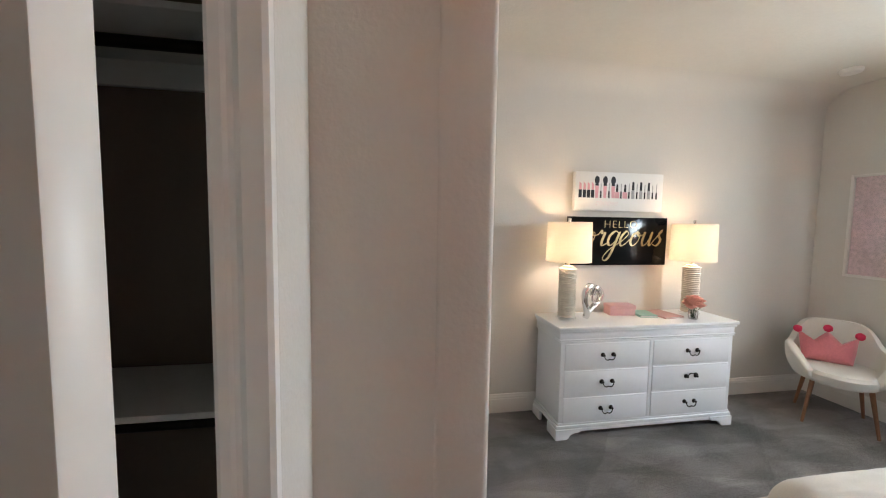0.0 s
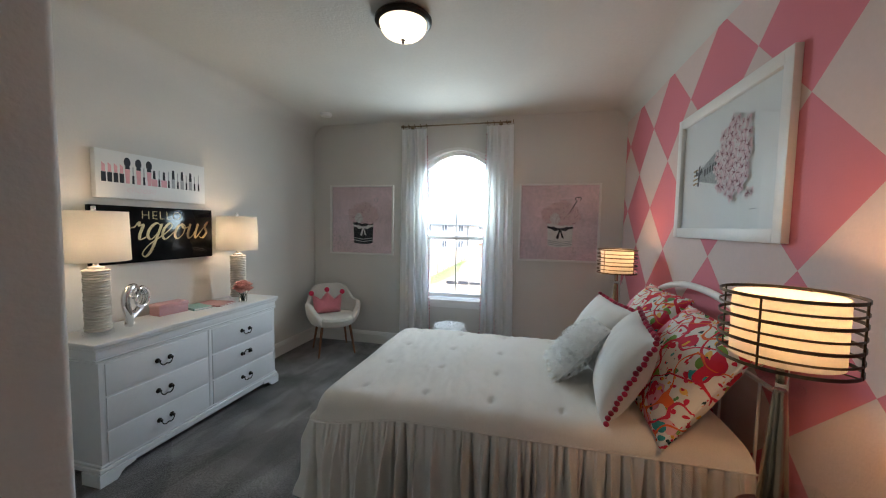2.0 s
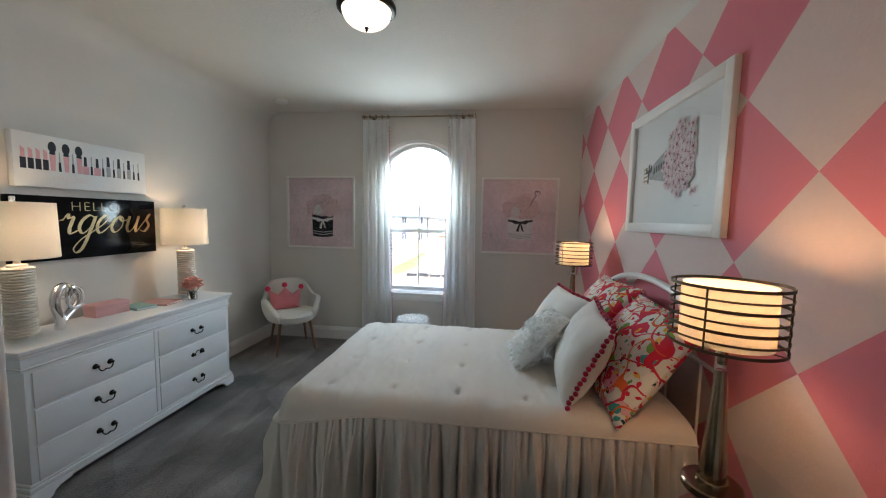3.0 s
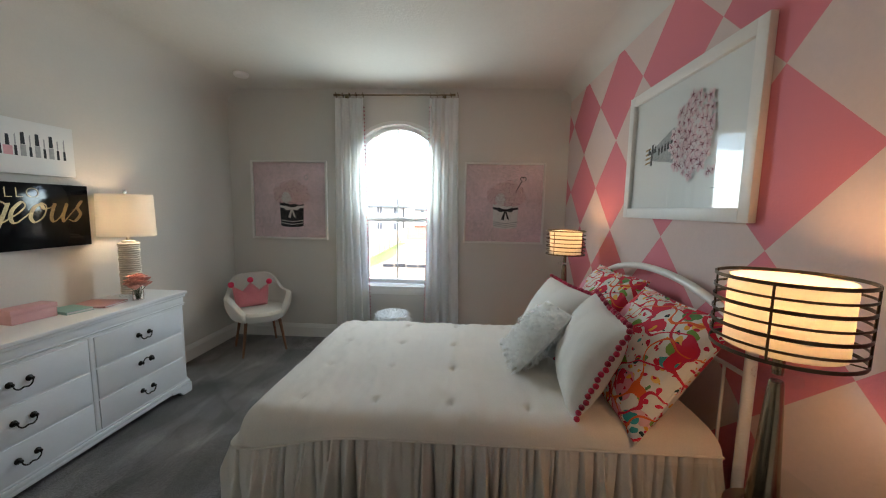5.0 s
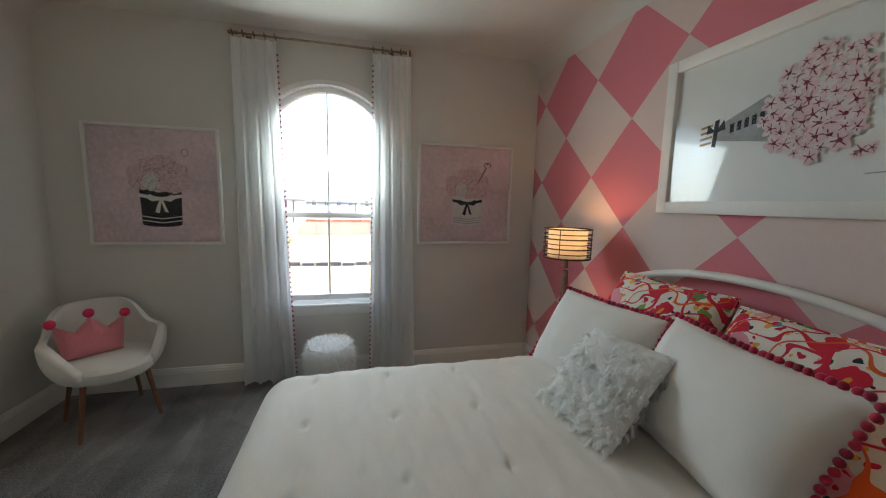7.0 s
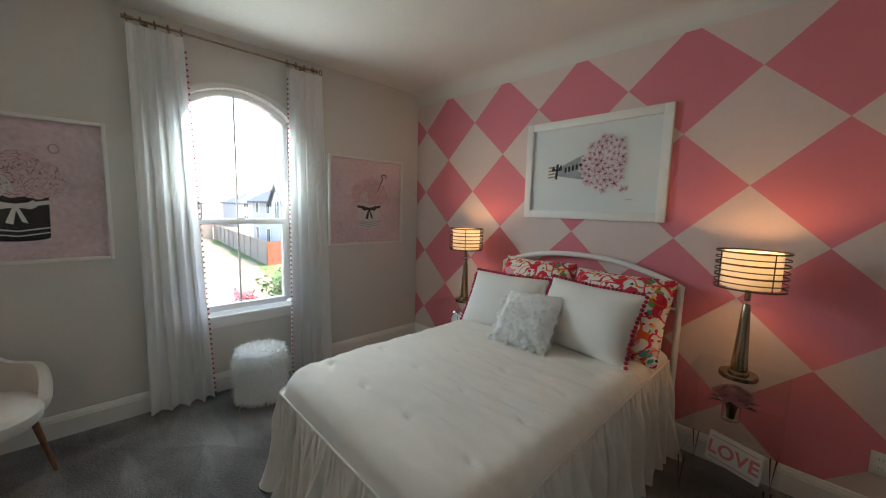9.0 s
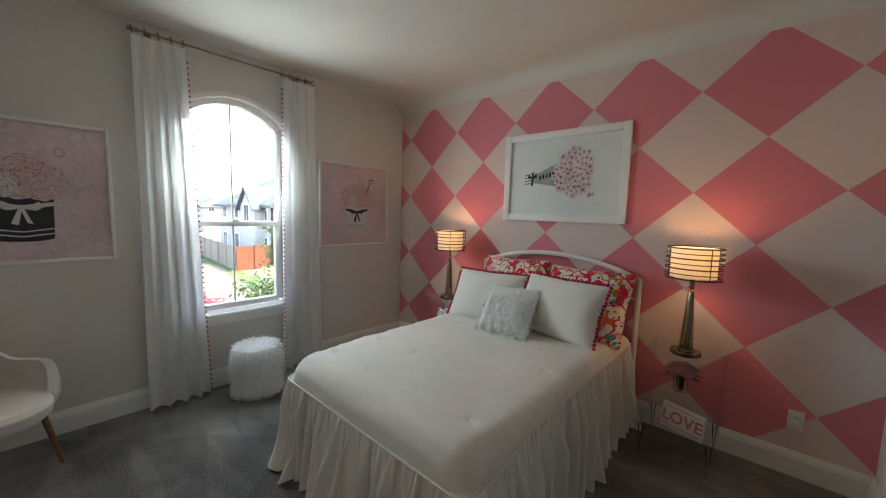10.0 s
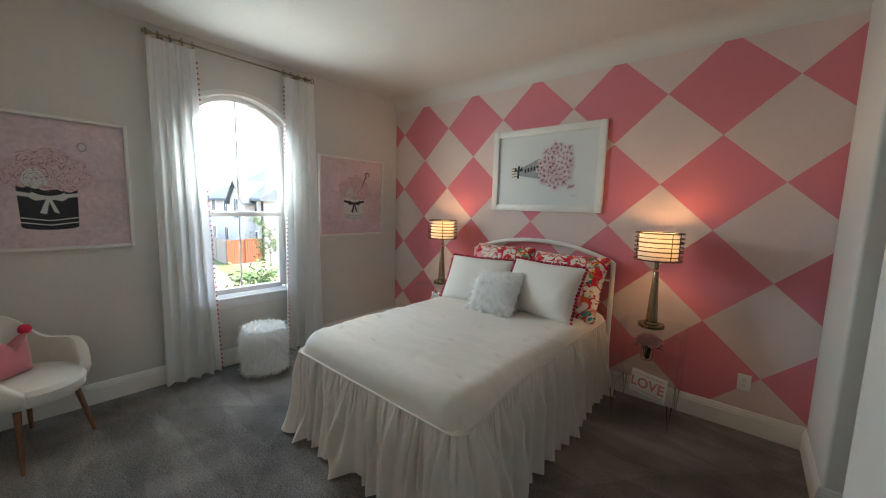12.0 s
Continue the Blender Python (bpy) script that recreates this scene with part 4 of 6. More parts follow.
def petals(bm, cx, cy, cz, r, rnd, rings=4):
    """A peony head: cupped overlapping petals."""
    for ring in range(rings):
        tilt = 0.22 + 0.95 * ring / (rings - 1)
        count = 5 + ring * 2
        for k in range(count):
            a = 2 * math.pi * k / count + ring * 0.7 + rnd.uniform(-0.2, 0.2)
            ln = r * (0.55 + 0.45 * ring / (rings - 1)) * rnd.uniform(0.85, 1.1)
            wd = ln * 0.55
            d = Vector((math.cos(a) * math.sin(tilt), math.sin(a) * math.sin(tilt), math.cos(tilt)))
            s = Vector((-math.sin(a), math.cos(a), 0))
            inn = Vector((-math.cos(a) * math.cos(tilt), -math.sin(a) * math.cos(tilt), math.sin(tilt)))
            base = Vector((cx, cy, cz))
            rows = []
            for u in (0.0, 0.35, 0.7, 1.0):
                w = wd * math.sin(math.pi * (0.12 + 0.72 * u)) * (1.0 if u < 1 else 0.75)
                c = base + d * ln * u
                row = []
                for v in (-1, -0.5, 0, 0.5, 1):
                    row.append(bm.verts.new(c + s * w * v + inn * (w * 0.5 * v * v + ln * 0.12 * u * u + rnd.uniform(0, 0.05) * ln)))
                rows.append(row)
            for p, q in zip(rows, rows[1:]):
                for i in range(4):
                    bm.faces.new((p[i], p[i + 1], q[i + 1], q[i]))


def leaf(bm, a, b, w):
    a, b = Vector(a), Vector(b)
    d = b - a
    s = d.cross(Vector((0.2, 0.1, 1))).normalized() * w
    m = a.lerp(b, 0.5) + Vector((0, 0, w * 0.5))
    v = [bm.verts.new(p) for p in (a, m + s, b, m - s, m)]
    for t in ((0, 1, 4), (1, 2, 4), (2, 3, 4), (3, 0, 4)):
        bm.faces.new([v[i] for i in t])


GREEN = material("dark_leaf", (0.045, 0.075, 0.03), 0.6, scale=80, vary=0.2)
PEONY = translucent("coral_pink_petals", (0.98, 0.55, 0.48), 0.15, 60, 0.85, 1.05)
PEONY2 = translucent("soft_pink_petals", (0.98, 0.56, 0.57), 0.06, 60, 0.8, 1.05)


def bouquet(x, y, z, label, mat, vr, vh, spread_r, heads, leaves, head=0.048, dome=0.050):
    b = thing("flower_vase", label, "flowers", Matrix.Translation((x, y, z)))
    rnd = random.Random(int(x * 100))
    v = bmesh.new()
    lathe(v, [(vr * 0.96, 0), (vr, 0.004), (vr, vh), (vr - 0.003, vh), (vr - 0.003, 0.006), (vr * 0.5, 0.006)], 28)
    part("vase", v, GLASS, b, "clear glass vase")
    for k in range(heads):
        a = 2.4 * k
        rr = spread_r * math.sqrt((k + 0.3) / heads)
        hx, hy = rr * math.cos(a), rr * math.sin(a)
        hz = vh + 0.012 + dome * (1 - (rr / spread_r) ** 2)
        fl = bmesh.new()
        petals(fl, hx, hy, hz, head, rnd)
        part("blossom", fl, mat, b)
        st = bmesh.new()
        tube(st, [(hx * 0.25, hy * 0.25, 0.008), (hx * 0.5, hy * 0.5, vh), (hx, hy, hz)], 0.0018, 6)
        part("stem", st, GREEN, b)
    for k in range(leaves):
        a = 2 * math.pi * k / leaves + 0.5
        lf = bmesh.new()
        leaf(lf, (0.02 * math.cos(a), 0.02 * math.sin(a), vh + 0.01), ((spread_r + 0.07) * math.cos(a), (spread_r + 0.07) * math.sin(a), vh + 0.012 + 0.02 * math.sin(k)), 0.014)
        part("leaf", lf, GREEN, b)


bouquet(2.975, 2.635, 0.832, "coral pink flowers in a small glass vase", PEONY, 0.033, 0.066, 0.052, 13, 0, 0.050, 0.072)


# ---- wall pictures ----
def disc(bm, cx, cz, rx, rz, y, n=16, turn=0.0, wob=0.0, rnd=None):
    vs = []
    for k in range(n):
        a = 2 * math.pi * k / n
        s = 1 + (rnd.uniform(-wob, wob) if rnd else 0)
        px, pz = rx * s * math.cos(a), rz * s * math.sin(a)
        vs.append(bm.verts.new((cx + px * math.cos(turn) - pz * math.sin(turn), y, cz + px * math.sin(turn) + pz * math.cos(turn))))
    bm.faces.new(vs)


def flat(bm, pts, y):
    bm.faces.new([bm.verts.new((px, y, pz)) for px, pz in pts])


def ink(name, color, vary=0.12, big=12):
    return material(name, color, 0.6, scale=40, vary=vary, big=big)


WASH = ink("pink_watercolour", (0.78, 0.60, 0.635), 0.26, 3.5)
I_PINK, I_ROSE, I_BLUSH = ink("pink_ink", (0.72, 0.38, 0.42)), ink("rose_ink", (0.34, 0.15, 0.19)), ink("blush_ink", (0.78, 0.58, 0.58))
I_GREY, I_WHITE, I_NAVY = ink("grey_ink", (0.36, 0.37, 0.38), 0.3), ink("white_ink", (0.76, 0.74, 0.73)), ink("black_blue_ink", (0.012, 0.014, 0.022), 0.3)
I_PETAL, I_PALE, I_WINE = ink("petal_pink_ink", (0.78, 0.55, 0.58)), ink("pale_petal_ink", (0.80, 0.68, 0.69)), ink("wine_ink", (0.20, 0.015, 0.05), 0.4)
I_BRONZE = ink("gold_ink", (0.35, 0.22, 0.08))


def frame_parts(p, w, h, face, depth, glass=True, mat=None):
    """Frame, backing and glass: origin at the lower edge's middle, front towards -y, back on y = 0."""
    mat = mat or FRAME_WHITE
    for name, a in (("frame_side", (-w / 2, -w / 2 + face, -depth, 0, 0, h)), ("frame_side", (w / 2 - face, w / 2, -depth, 0, 0, h)),
                    ("frame_rail", (-w / 2 + face + 0.0004, w / 2 - face - 0.0004, -depth, 0, h - face, h)), ("frame_rail", (-w / 2 + face + 0.0004, w / 2 - face - 0.0004, -depth, 0, 0, face))):
        part(name, bx(*a, bevel=0.0025), mat, p)
    if glass:
        g = part("pane", bx(-w / 2 + face + 0.001, w / 2 - face - 0.001, -depth * 0.55 - 0.002, -depth * 0.55, face + 0.001, h - face - 0.001), PICTURE_GLASS, p, smooth=False)
        g.visible_shadow = False


def rose(sets, cx, cz, r, y, rnd):
    step = 0
    for f, count in ((0.86, 11), (0.66, 9), (0.46, 7), (0.24, 5), (0.06, 2)):
        t = rnd.uniform(0, 6.28)
        for k in range(count):
            a = t + 2 * math.pi * k / count
            px, pz = cx + r * f * math.cos(a), cz + r * f * 0.92 * math.sin(a)
            s = r * (0.24 + 0.10 * f) * rnd.uniform(0.85, 1.15)
            disc(sets["b"], px, pz, s * 0.72, s * 1.06, y - step, 10, a, 0.12, rnd)
            disc(sets["a"] if rnd.random() < 0.6 else sets["c"], px, pz, s * 0.64, s * 0.98, y - step - 0.00005, 10, a, 0.12, rnd)
            step += 0.0001
    disc(sets["b"], cx, cz, r * 0.08, r * 0.08, y - step, 8)


def hatbox_print(m, dark, label):
    w, h = 0.868, 0.875
    p = thing("framed_print", label, "picture", m, group="flower prints beside the window")
    frame_parts(p, w, h, 0.021, 0.032)
    part("print", bx(-w / 2 + 0.015, w / 2 - 0.015, -0.006, -0.002, 0.015, h - 0.015), WASH, p, "pink watercolour ground", smooth=False)
    rnd = random.Random(7 if dark else 8)
    cx, z0, z1, hw = 0.02, 0.135 if dark else 0.165, 0.43 if dark else 0.45, 0.138
    y = -0.0064
    bm = bmesh.new()
    flat(bm, [(cx - hw + 0.008, z0 + 0.02)] + [(cx - (hw - 0.008) * math.cos(math.pi * k / 12), z0 + 0.02 - 0.022 * math.sin(math.pi * k / 12)) for k in range(13)] + [(cx + hw, z1), (cx - hw, z1)], y)
    part("hatbox", bm, I_NAVY if dark else I_WHITE, p)
    bm = bmesh.new()
    for zz in (z0 + 0.045, z0 + 0.075) if dark else (z0 + 0.03, z0 + 0.05, z0 + 0.07):
        flat(bm, [(cx - hw + 0.008, zz), (cx, zz - 0.02), (cx + hw - 0.008, zz), (cx + hw - 0.008, zz + 0.007), (cx, zz - 0.013), (cx - hw + 0.008, zz + 0.007)], y - 0.0005)
    part("stripes", bm, I_WHITE if dark else I_GREY, p)
    bow = bmesh.new()
    zb = z1 - 0.095
    flat(bow, [(cx - hw, zb + 0.02), (cx, zb - 0.005), (cx + hw, zb + 0.02), (cx + hw, zb + 0.045), (cx, zb + 0.02), (cx - hw, zb + 0.045)], y - 0.0010)
    flat(bow, [(cx, zb), (cx - 0.075, zb + 0.045), (cx - 0.085, zb + 0.005), (cx - 0.06, zb - 0.012)], y - 0.0014)
    flat(bow, [(cx, zb), (cx + 0.06, zb - 0.012), (cx + 0.085, zb + 0.005), (cx + 0.075, zb + 0.045)], y - 0.0014)
    flat(bow, [(cx - 0.012, zb), (cx + 0.004, zb), (cx - 0.015, zb - 0.10), (cx - 0.045, zb - 0.09)], y - 0.0018)
    flat(bow, [(cx + 0.012, zb), (cx - 0.004, zb), (cx + 0.02, zb - 0.085), (cx + 0.045, zb - 0.095)], y - 0.0022)
    part("bow", bow, I_WHITE if dark else I_NAVY, p)
    sets = {"a": bmesh.new(), "b": bmesh.new(), "c": bmesh.new(), "w": bmesh.new()}
    spots = [(-0.12, 0.05, 0.075), (-0.06, 0.13, 0.08), (0.03, 0.15, 0.085), (0.11, 0.11, 0.075), (0.15, 0.05, 0.06), (-0.155, 0.10, 0.05), (0.0, 0.05, 0.09), (0.09, 0.03, 0.075)]
    for i, (dx, dz, r) in enumerate(spots):
        rose(sets, cx + dx, z1 + dz, r, y - 0.0026 - i * 0.0005, rnd)
    rose({"a": sets["w"], "b": sets["b"], "c": sets["w"]}, cx - 0.045, z1 + 0.035, 0.065, y - 0.0026 - 0.0042, rnd)
    for key, mt in (("a", I_PETAL), ("b", I_ROSE), ("c", I_BLUSH), ("w", I_WHITE)):
        tagged(part("rose_cluster", sets[key], mt, p, smooth=False), kind="stuff")
    pin = bmesh.new()
    if dark:
        for a0 in (0,):
            ring = [(cx + 0.175 + 0.022 * math.cos(2 * math.pi * k / 20), z1 + 0.26 + 0.026 * math.sin(2 * math.pi * k / 20)) for k in range(20)]
            tube(pin, [(a, y - 0.004, b) for a, b in ring], 0.003, 5, closed=True)
        part("emblem", pin, I_GREY, p)
    else:
        tube(pin, [(cx + 0.10, y - 0.004, z1 + 0.11), (cx + 0.17, y - 0.004, z1 + 0.235)], 0.005, 6)
        for s in (-1, 1):
            tube(pin, [(cx + 0.18 + s * 0.012 + 0.018 * math.cos(a), y - 0.004, z1 + 0.255 + 0.018 * math.sin(a)) for a in [0.8 * s + math.pi * (s < 0) + 0.25 * k for k in range(-8, 9)]], 0.004, 5)
        part("hairpin", pin, I_NAVY, p)


EAST = Matrix.Rotation(radians(-90), 4, "Z")
hatbox_print(Matrix.Translation((EX - 0.001, 2.286, 1.145)) @ EAST, True, "framed print of roses in a black hatbox")
hatbox_print(Matrix.Translation((EX - 0.001, -0.108, 1.145)) @ EAST, False, "framed print of roses in a white hatbox")


def blossom(sets, cx, cz, r, y, rnd):
    t = rnd.uniform(0, 6.28)
    for k in range(5):
        a = t + 2 * math.pi * k / 5
        disc(sets["p"] if rnd.random() < 0.5 else sets["l"], cx + 0.55 * r * math.cos(a), cz + 0.55 * r * math.sin(a), r * 0.50, r * 0.36, y - 0.0002 * k, 10, a, 0.08, rnd)
    disc(sets["d"], cx, cz, r * 0.24, r * 0.2, y - 0.0014, 8, 0, 0.4, rnd)
    for k in range(5):
        a = t + 1.256 * k + rnd.uniform(-0.3, 0.3)
        disc(sets["d"] if k % 2 else sets["m"], cx + r * 0.4 * math.cos(a), cz + r * 0.4 * math.sin(a), r * rnd.uniform(0.2, 0.4), r * 0.07, y - 0.0013, 6, a, 0.2, rnd)


def bouquet_print(m):
    w, h = 1.077, 0.762
    p = thing("framed_print", "white-framed print of a pink blossom bouquet", "picture", m)
    frame_parts(p, w, h, 0.058, 0.030)
    part("print", bx(-w / 2 + 0.055, w / 2 - 0.055, -0.006, -0.002, 0.055, h - 0.055), PAPER, p, "white paper sheet", smooth=False)
    rnd = random.Random(11)
    zc, y = h / 2, -0.0064
    bm = bmesh.new()
    flat(bm, [(-0.262, zc - 0.045), (-0.262, zc + 0.015), (-0.05, zc + 0.105), (0.00, zc + 0.05), (0.01, zc - 0.03), (-0.02, zc - 0.085)], y)
    part("wrapping", bm, I_GREY, p)
    bm = bmesh.new()
    flat(bm, [(-0.275, zc - 0.07), (-0.255, zc - 0.075), (-0.245, zc + 0.05), (-0.268, zc + 0.045)], y - 0.0005)
    flat(bm, [(-0.26, zc - 0.005), (-0.30, zc + 0.035), (-0.305, zc - 0.01)], y - 0.0009)
    flat(bm, [(-0.26, zc - 0.01), (-0.225, zc + 0.045), (-0.215, zc + 0.0)], y - 0.0009)
    part("ribbon", bm, I_NAVY, p)
    bm = bmesh.new()
    for k in range(4):
        zz = zc - 0.055 + 0.026 * k
        flat(bm, [(-0.276, zz), (-0.276, zz + 0.010), (-0.335, zz + 0.004), (-0.335, zz - 0.008)], y)
    part("stems", bm, I_BRONZE, p)
    bm = bmesh.new()
    for k in range(6):
        x0 = -0.195 + 0.030 * k
        flat(bm, [(x0, zc - 0.022 + 0.006 * k), (x0 + 0.018, zc - 0.019 + 0.006 * k), (x0 + 0.018, zc + 0.020 + 0.006 * k), (x0, zc + 0.016 + 0.006 * k)], y - 0.0007)
    part("lettering_bars", bm, I_NAVY, p)
    sets = {"p": bmesh.new(), "l": bmesh.new(), "d": bmesh.new(), "m": bmesh.new()}
    for k in range(62):
        a, r = 2.399 * k, 0.190 * math.sqrt((k + 0.5) / 62)
        blossom(sets, 0.105 + r * math.cos(a) * 0.85 + 0.20 * max(0, r * math.sin(a)), zc + 0.03 + r * math.sin(a) * 1.05, rnd.uniform(0.020, 0.040), y - 0.001 - 0.00010 * k, rnd)
    for dx, dz, r in ((0.255, -0.155, 0.032), (0.28, -0.15, 0.022), (0.24, -0.165, 0.02)):
        blossom(sets, dx, zc + dz, r, y - 0.001, rnd)
    for key, mt in (("p", I_PETAL), ("l", I_PALE), ("d", I_WINE), ("m", I_ROSE)):
        tagged(part("blossom_cluster", sets[key], mt, p, smooth=False), kind="stuff")
    bm = bmesh.new()
    flat(bm, [(0.27, zc - 0.235), (0.325, zc - 0.232), (0.325, zc - 0.228), (0.27, zc - 0.230)], y)
    part("signature_bar", bm, I_GREY, p)


bouquet_print(Matrix.Translation((2.554, PY + 0.001, 1.478)) @ Matrix.Rotation(radians(180), 4, "Z"))


def words(text, size, mat, parent, m, name, shear=0.0, space=1.0, depth=0.0015, bold=0.0, span=None):
    cu = bpy.data.curves.new(name, "FONT")
    cu.body, cu.size, cu.shear, cu.space_character = text, size, shear, space
    cu.extrude, cu.offset = depth, bold
    cu.align_x = "CENTER"
    tmp = bpy.data.objects.new(name, cu)
    scene.collection.objects.link(tmp)
    me = bpy.data.meshes.new_from_object(tmp.evaluated_get(bpy.context.evaluated_depsgraph_get()))
    bpy.data.objects.remove(tmp)
    if span:                         # stretch to a given left and right end
        xs = [v.co.x for v in me.vertices]
        k = (span[1] - span[0]) / (max(xs) - min(xs))
        me.transform(Matrix.Translation((span[0] - k * min(xs), 0, 0)) @ Matrix.Diagonal((k, 1, 1, 1)))
    me.transform(m @ Matrix.Rotation(radians(90), 4, "X"))
    me.materials.clear()
    me.materials.append(mat)
    ob = new(name, me)
    ob.parent = parent
    return ob


sign = thing("wall_sign", "glossy black wall sign with gold lettering", "sign", Matrix.Translation((2.50, NY - 0.004, 1.225)))
part("board", bx(-0.45, 0.45, -0.045, 0, 0, 0.40, 0.003), BLACK_GLOSS, sign)
words("HELLO", 0.088, GOLD, sign, Matrix.Translation((0, -0.046, 0.312)), "lettering", 0, 1.15, 0.0008, -0.0022, (-0.135, 0.16))

SCRIPT = {
    "g": [(0.78, 0.85), (0.45, 1.0), (0.1, 0.7), (0.05, 0.25), (0.35, 0.0), (0.68, 0.35), (0.82, 0.95), (0.74, 0.2), (0.55, -0.75), (0.25, -1.05), (0.02, -0.8), (0.35, -0.3), (1.0, 0.15)],
    "o": [(0.5, 0.95), (0.12, 0.75), (0.05, 0.25), (0.35, 0.0), (0.7, 0.3), (0.7, 0.8), (0.42, 0.95), (0.62, 0.68), (1.0, 0.75)],
    "r": [(0.0, 0.7), (0.2, 1.05), (0.3, 0.82), (0.55, 0.88), (0.5, 0.3), (0.62, 0.0), (0.98, 0.15)],
    "e": [(0.0, 0.15), (0.4, 0.45), (0.65, 0.8), (0.42, 1.0), (0.1, 0.6), (0.15, 0.15), (0.45, 0.0), (1.0, 0.5)],
    "u": [(0.0, 0.7), (0.12, 0.95), (0.1, 0.3), (0.32, 0.0), (0.62, 0.3), (0.78, 0.98), (0.74, 0.3), (0.86, 0.0), (1.0, 0.15)],
    "s": [(0.0, 0.15), (0.4, 0.75), (0.62, 1.1), (0.46, 0.75), (0.74, 0.38), (0.5, 0.0), (0.12, 0.1)],
}


def brush_word(text, x0, z0, wide, high, pen, y, parent):
    """A hand-lettered word in gold brush strokes, thick on the way down and thin on the way up."""
    for i, ch in enumerate(text):
        pts = [Vector((x0 + (i + u) * wide + 0.30 * v * high, z0 + v * high)) for u, v in SCRIPT[ch]]
        line = []
        ext = [pts[0]] + pts + [pts[-1]]
        for a, b, c, d in zip(ext, ext[1:], ext[2:], ext[3:]):
            for k in range(6):
                t = k / 6
                line.append(0.5 * (2 * b + (c - a) * t + (2 * a - 5 * b + 4 * c - d) * t * t + (3 * b - a - 3 * c + d) * t ** 3))
        line.append(pts[-1])
        bm = bmesh.new()
        prev = None
        for k, p in enumerate(line):
            d = (line[min(k + 1, len(line) - 1)] - line[max(k - 1, 0)]).normalized()
            w = pen * (0.38 + 0.62 * max(0.0, -d.y) ** 0.7)
            n = Vector((-d.y, d.x)) * w
            pair = [bm.verts.new((q.x, y - 0.00003 * k, q.y)) for q in (p - n, p + n)]
            if prev:
                bm.faces.new((prev[0], prev[1], pair[1], pair[0]))
            prev = pair
        part("lettering", bm, GOLD, parent, smooth=False)


brush_word("gorgeous", -0.425, 0.165, 0.1035, 0.120, 0.0105, -0.0462, sign)


def cosmetics_canvas():
    c = thing("canvas_print", "white canvas print of a row of lipsticks and brushes", "picture", Matrix.Translation((2.49, NY - 0.004, 1.675)))
    part("canvas", bx(-0.40, 0.40, -0.042, 0, 0, 0.315, 0.003), PAPER, c)
    y = -0.0426
    rnd = random.Random(3)
    kinds = "LLLLBbBbBNmNmtmcmtbm"
    for k, kind in enumerate(kinds):
        x = -0.345 + 0.0355 * k
        z = 0.105
        dark, light = bmesh.new(), bmesh.new()
        if kind == "L":
            flat(dark, [(x - 0.011, z), (x + 0.011, z), (x + 0.011, z + 0.055), (x - 0.011, z + 0.055)], y)
            flat(light, [(x - 0.008, z + 0.056), (x + 0.008, z + 0.056), (x + 0.008, z + 0.095), (x - 0.008, z + 0.110)], y)
        elif kind == "B":
            flat(light, [(x - 0.009, z), (x + 0.009, z), (x + 0.013, z + 0.085), (x - 0.013, z + 0.085)], y)
            disc(dark, x, z + 0.125, 0.017, 0.030, y, 12)
            flat(dark, [(x - 0.012, z + 0.086), (x + 0.012, z + 0.086), (x + 0.012, z + 0.10), (x - 0.012, z + 0.10)], y - 0.0005)
        elif kind == "N":
            flat(light, [(x - 0.017, z), (x + 0.017, z), (x + 0.017, z + 0.045), (x - 0.017, z + 0.045)], y)
            flat(dark, [(x - 0.008, z + 0.046), (x + 0.008, z + 0.046), (x + 0.006, z + 0.10), (x - 0.006, z + 0.10)], y)
        elif kind in "bm":
            flat(dark, [(x - 0.006, z), (x + 0.006, z), (x + 0.005, z + 0.05), (x - 0.005, z + 0.05)], y)
            flat(light, [(x - 0.003, z + 0.051), (x + 0.003, z + 0.051), (x + 0.003, z + 0.10 + rnd.uniform(0, 0.02)), (x - 0.003, z + 0.10)], y)
        else:
            flat(dark, [(x - 0.009, z + 0.06), (x + 0.009, z + 0.06), (x + 0.007, z + 0.12), (x - 0.007, z + 0.12)], y)
            flat(light, [(x - 0.011, z), (x + 0.011, z), (x + 0.011, z + 0.058), (x - 0.011, z + 0.058)], y)
        for v in list(dark.verts) + list(light.verts):
            v.co.x, v.co.z = 1.03 * x + (v.co.x - x) * 1.3, z + (v.co.z - z) * 1.15
        part("cosmetic", dark, I_NAVY, c, smooth=False)
        part("cosmetic", light, I_PINK if kind in "LBN" else I_GREY, c, smooth=False)
    words("choose", 0.07, I_PALE, c, Matrix.Translation((-0.12, -0.0424, 0.045)), "lettering", 0.3, 1.0, 0.0003, -0.001)


cosmetics_canvas()


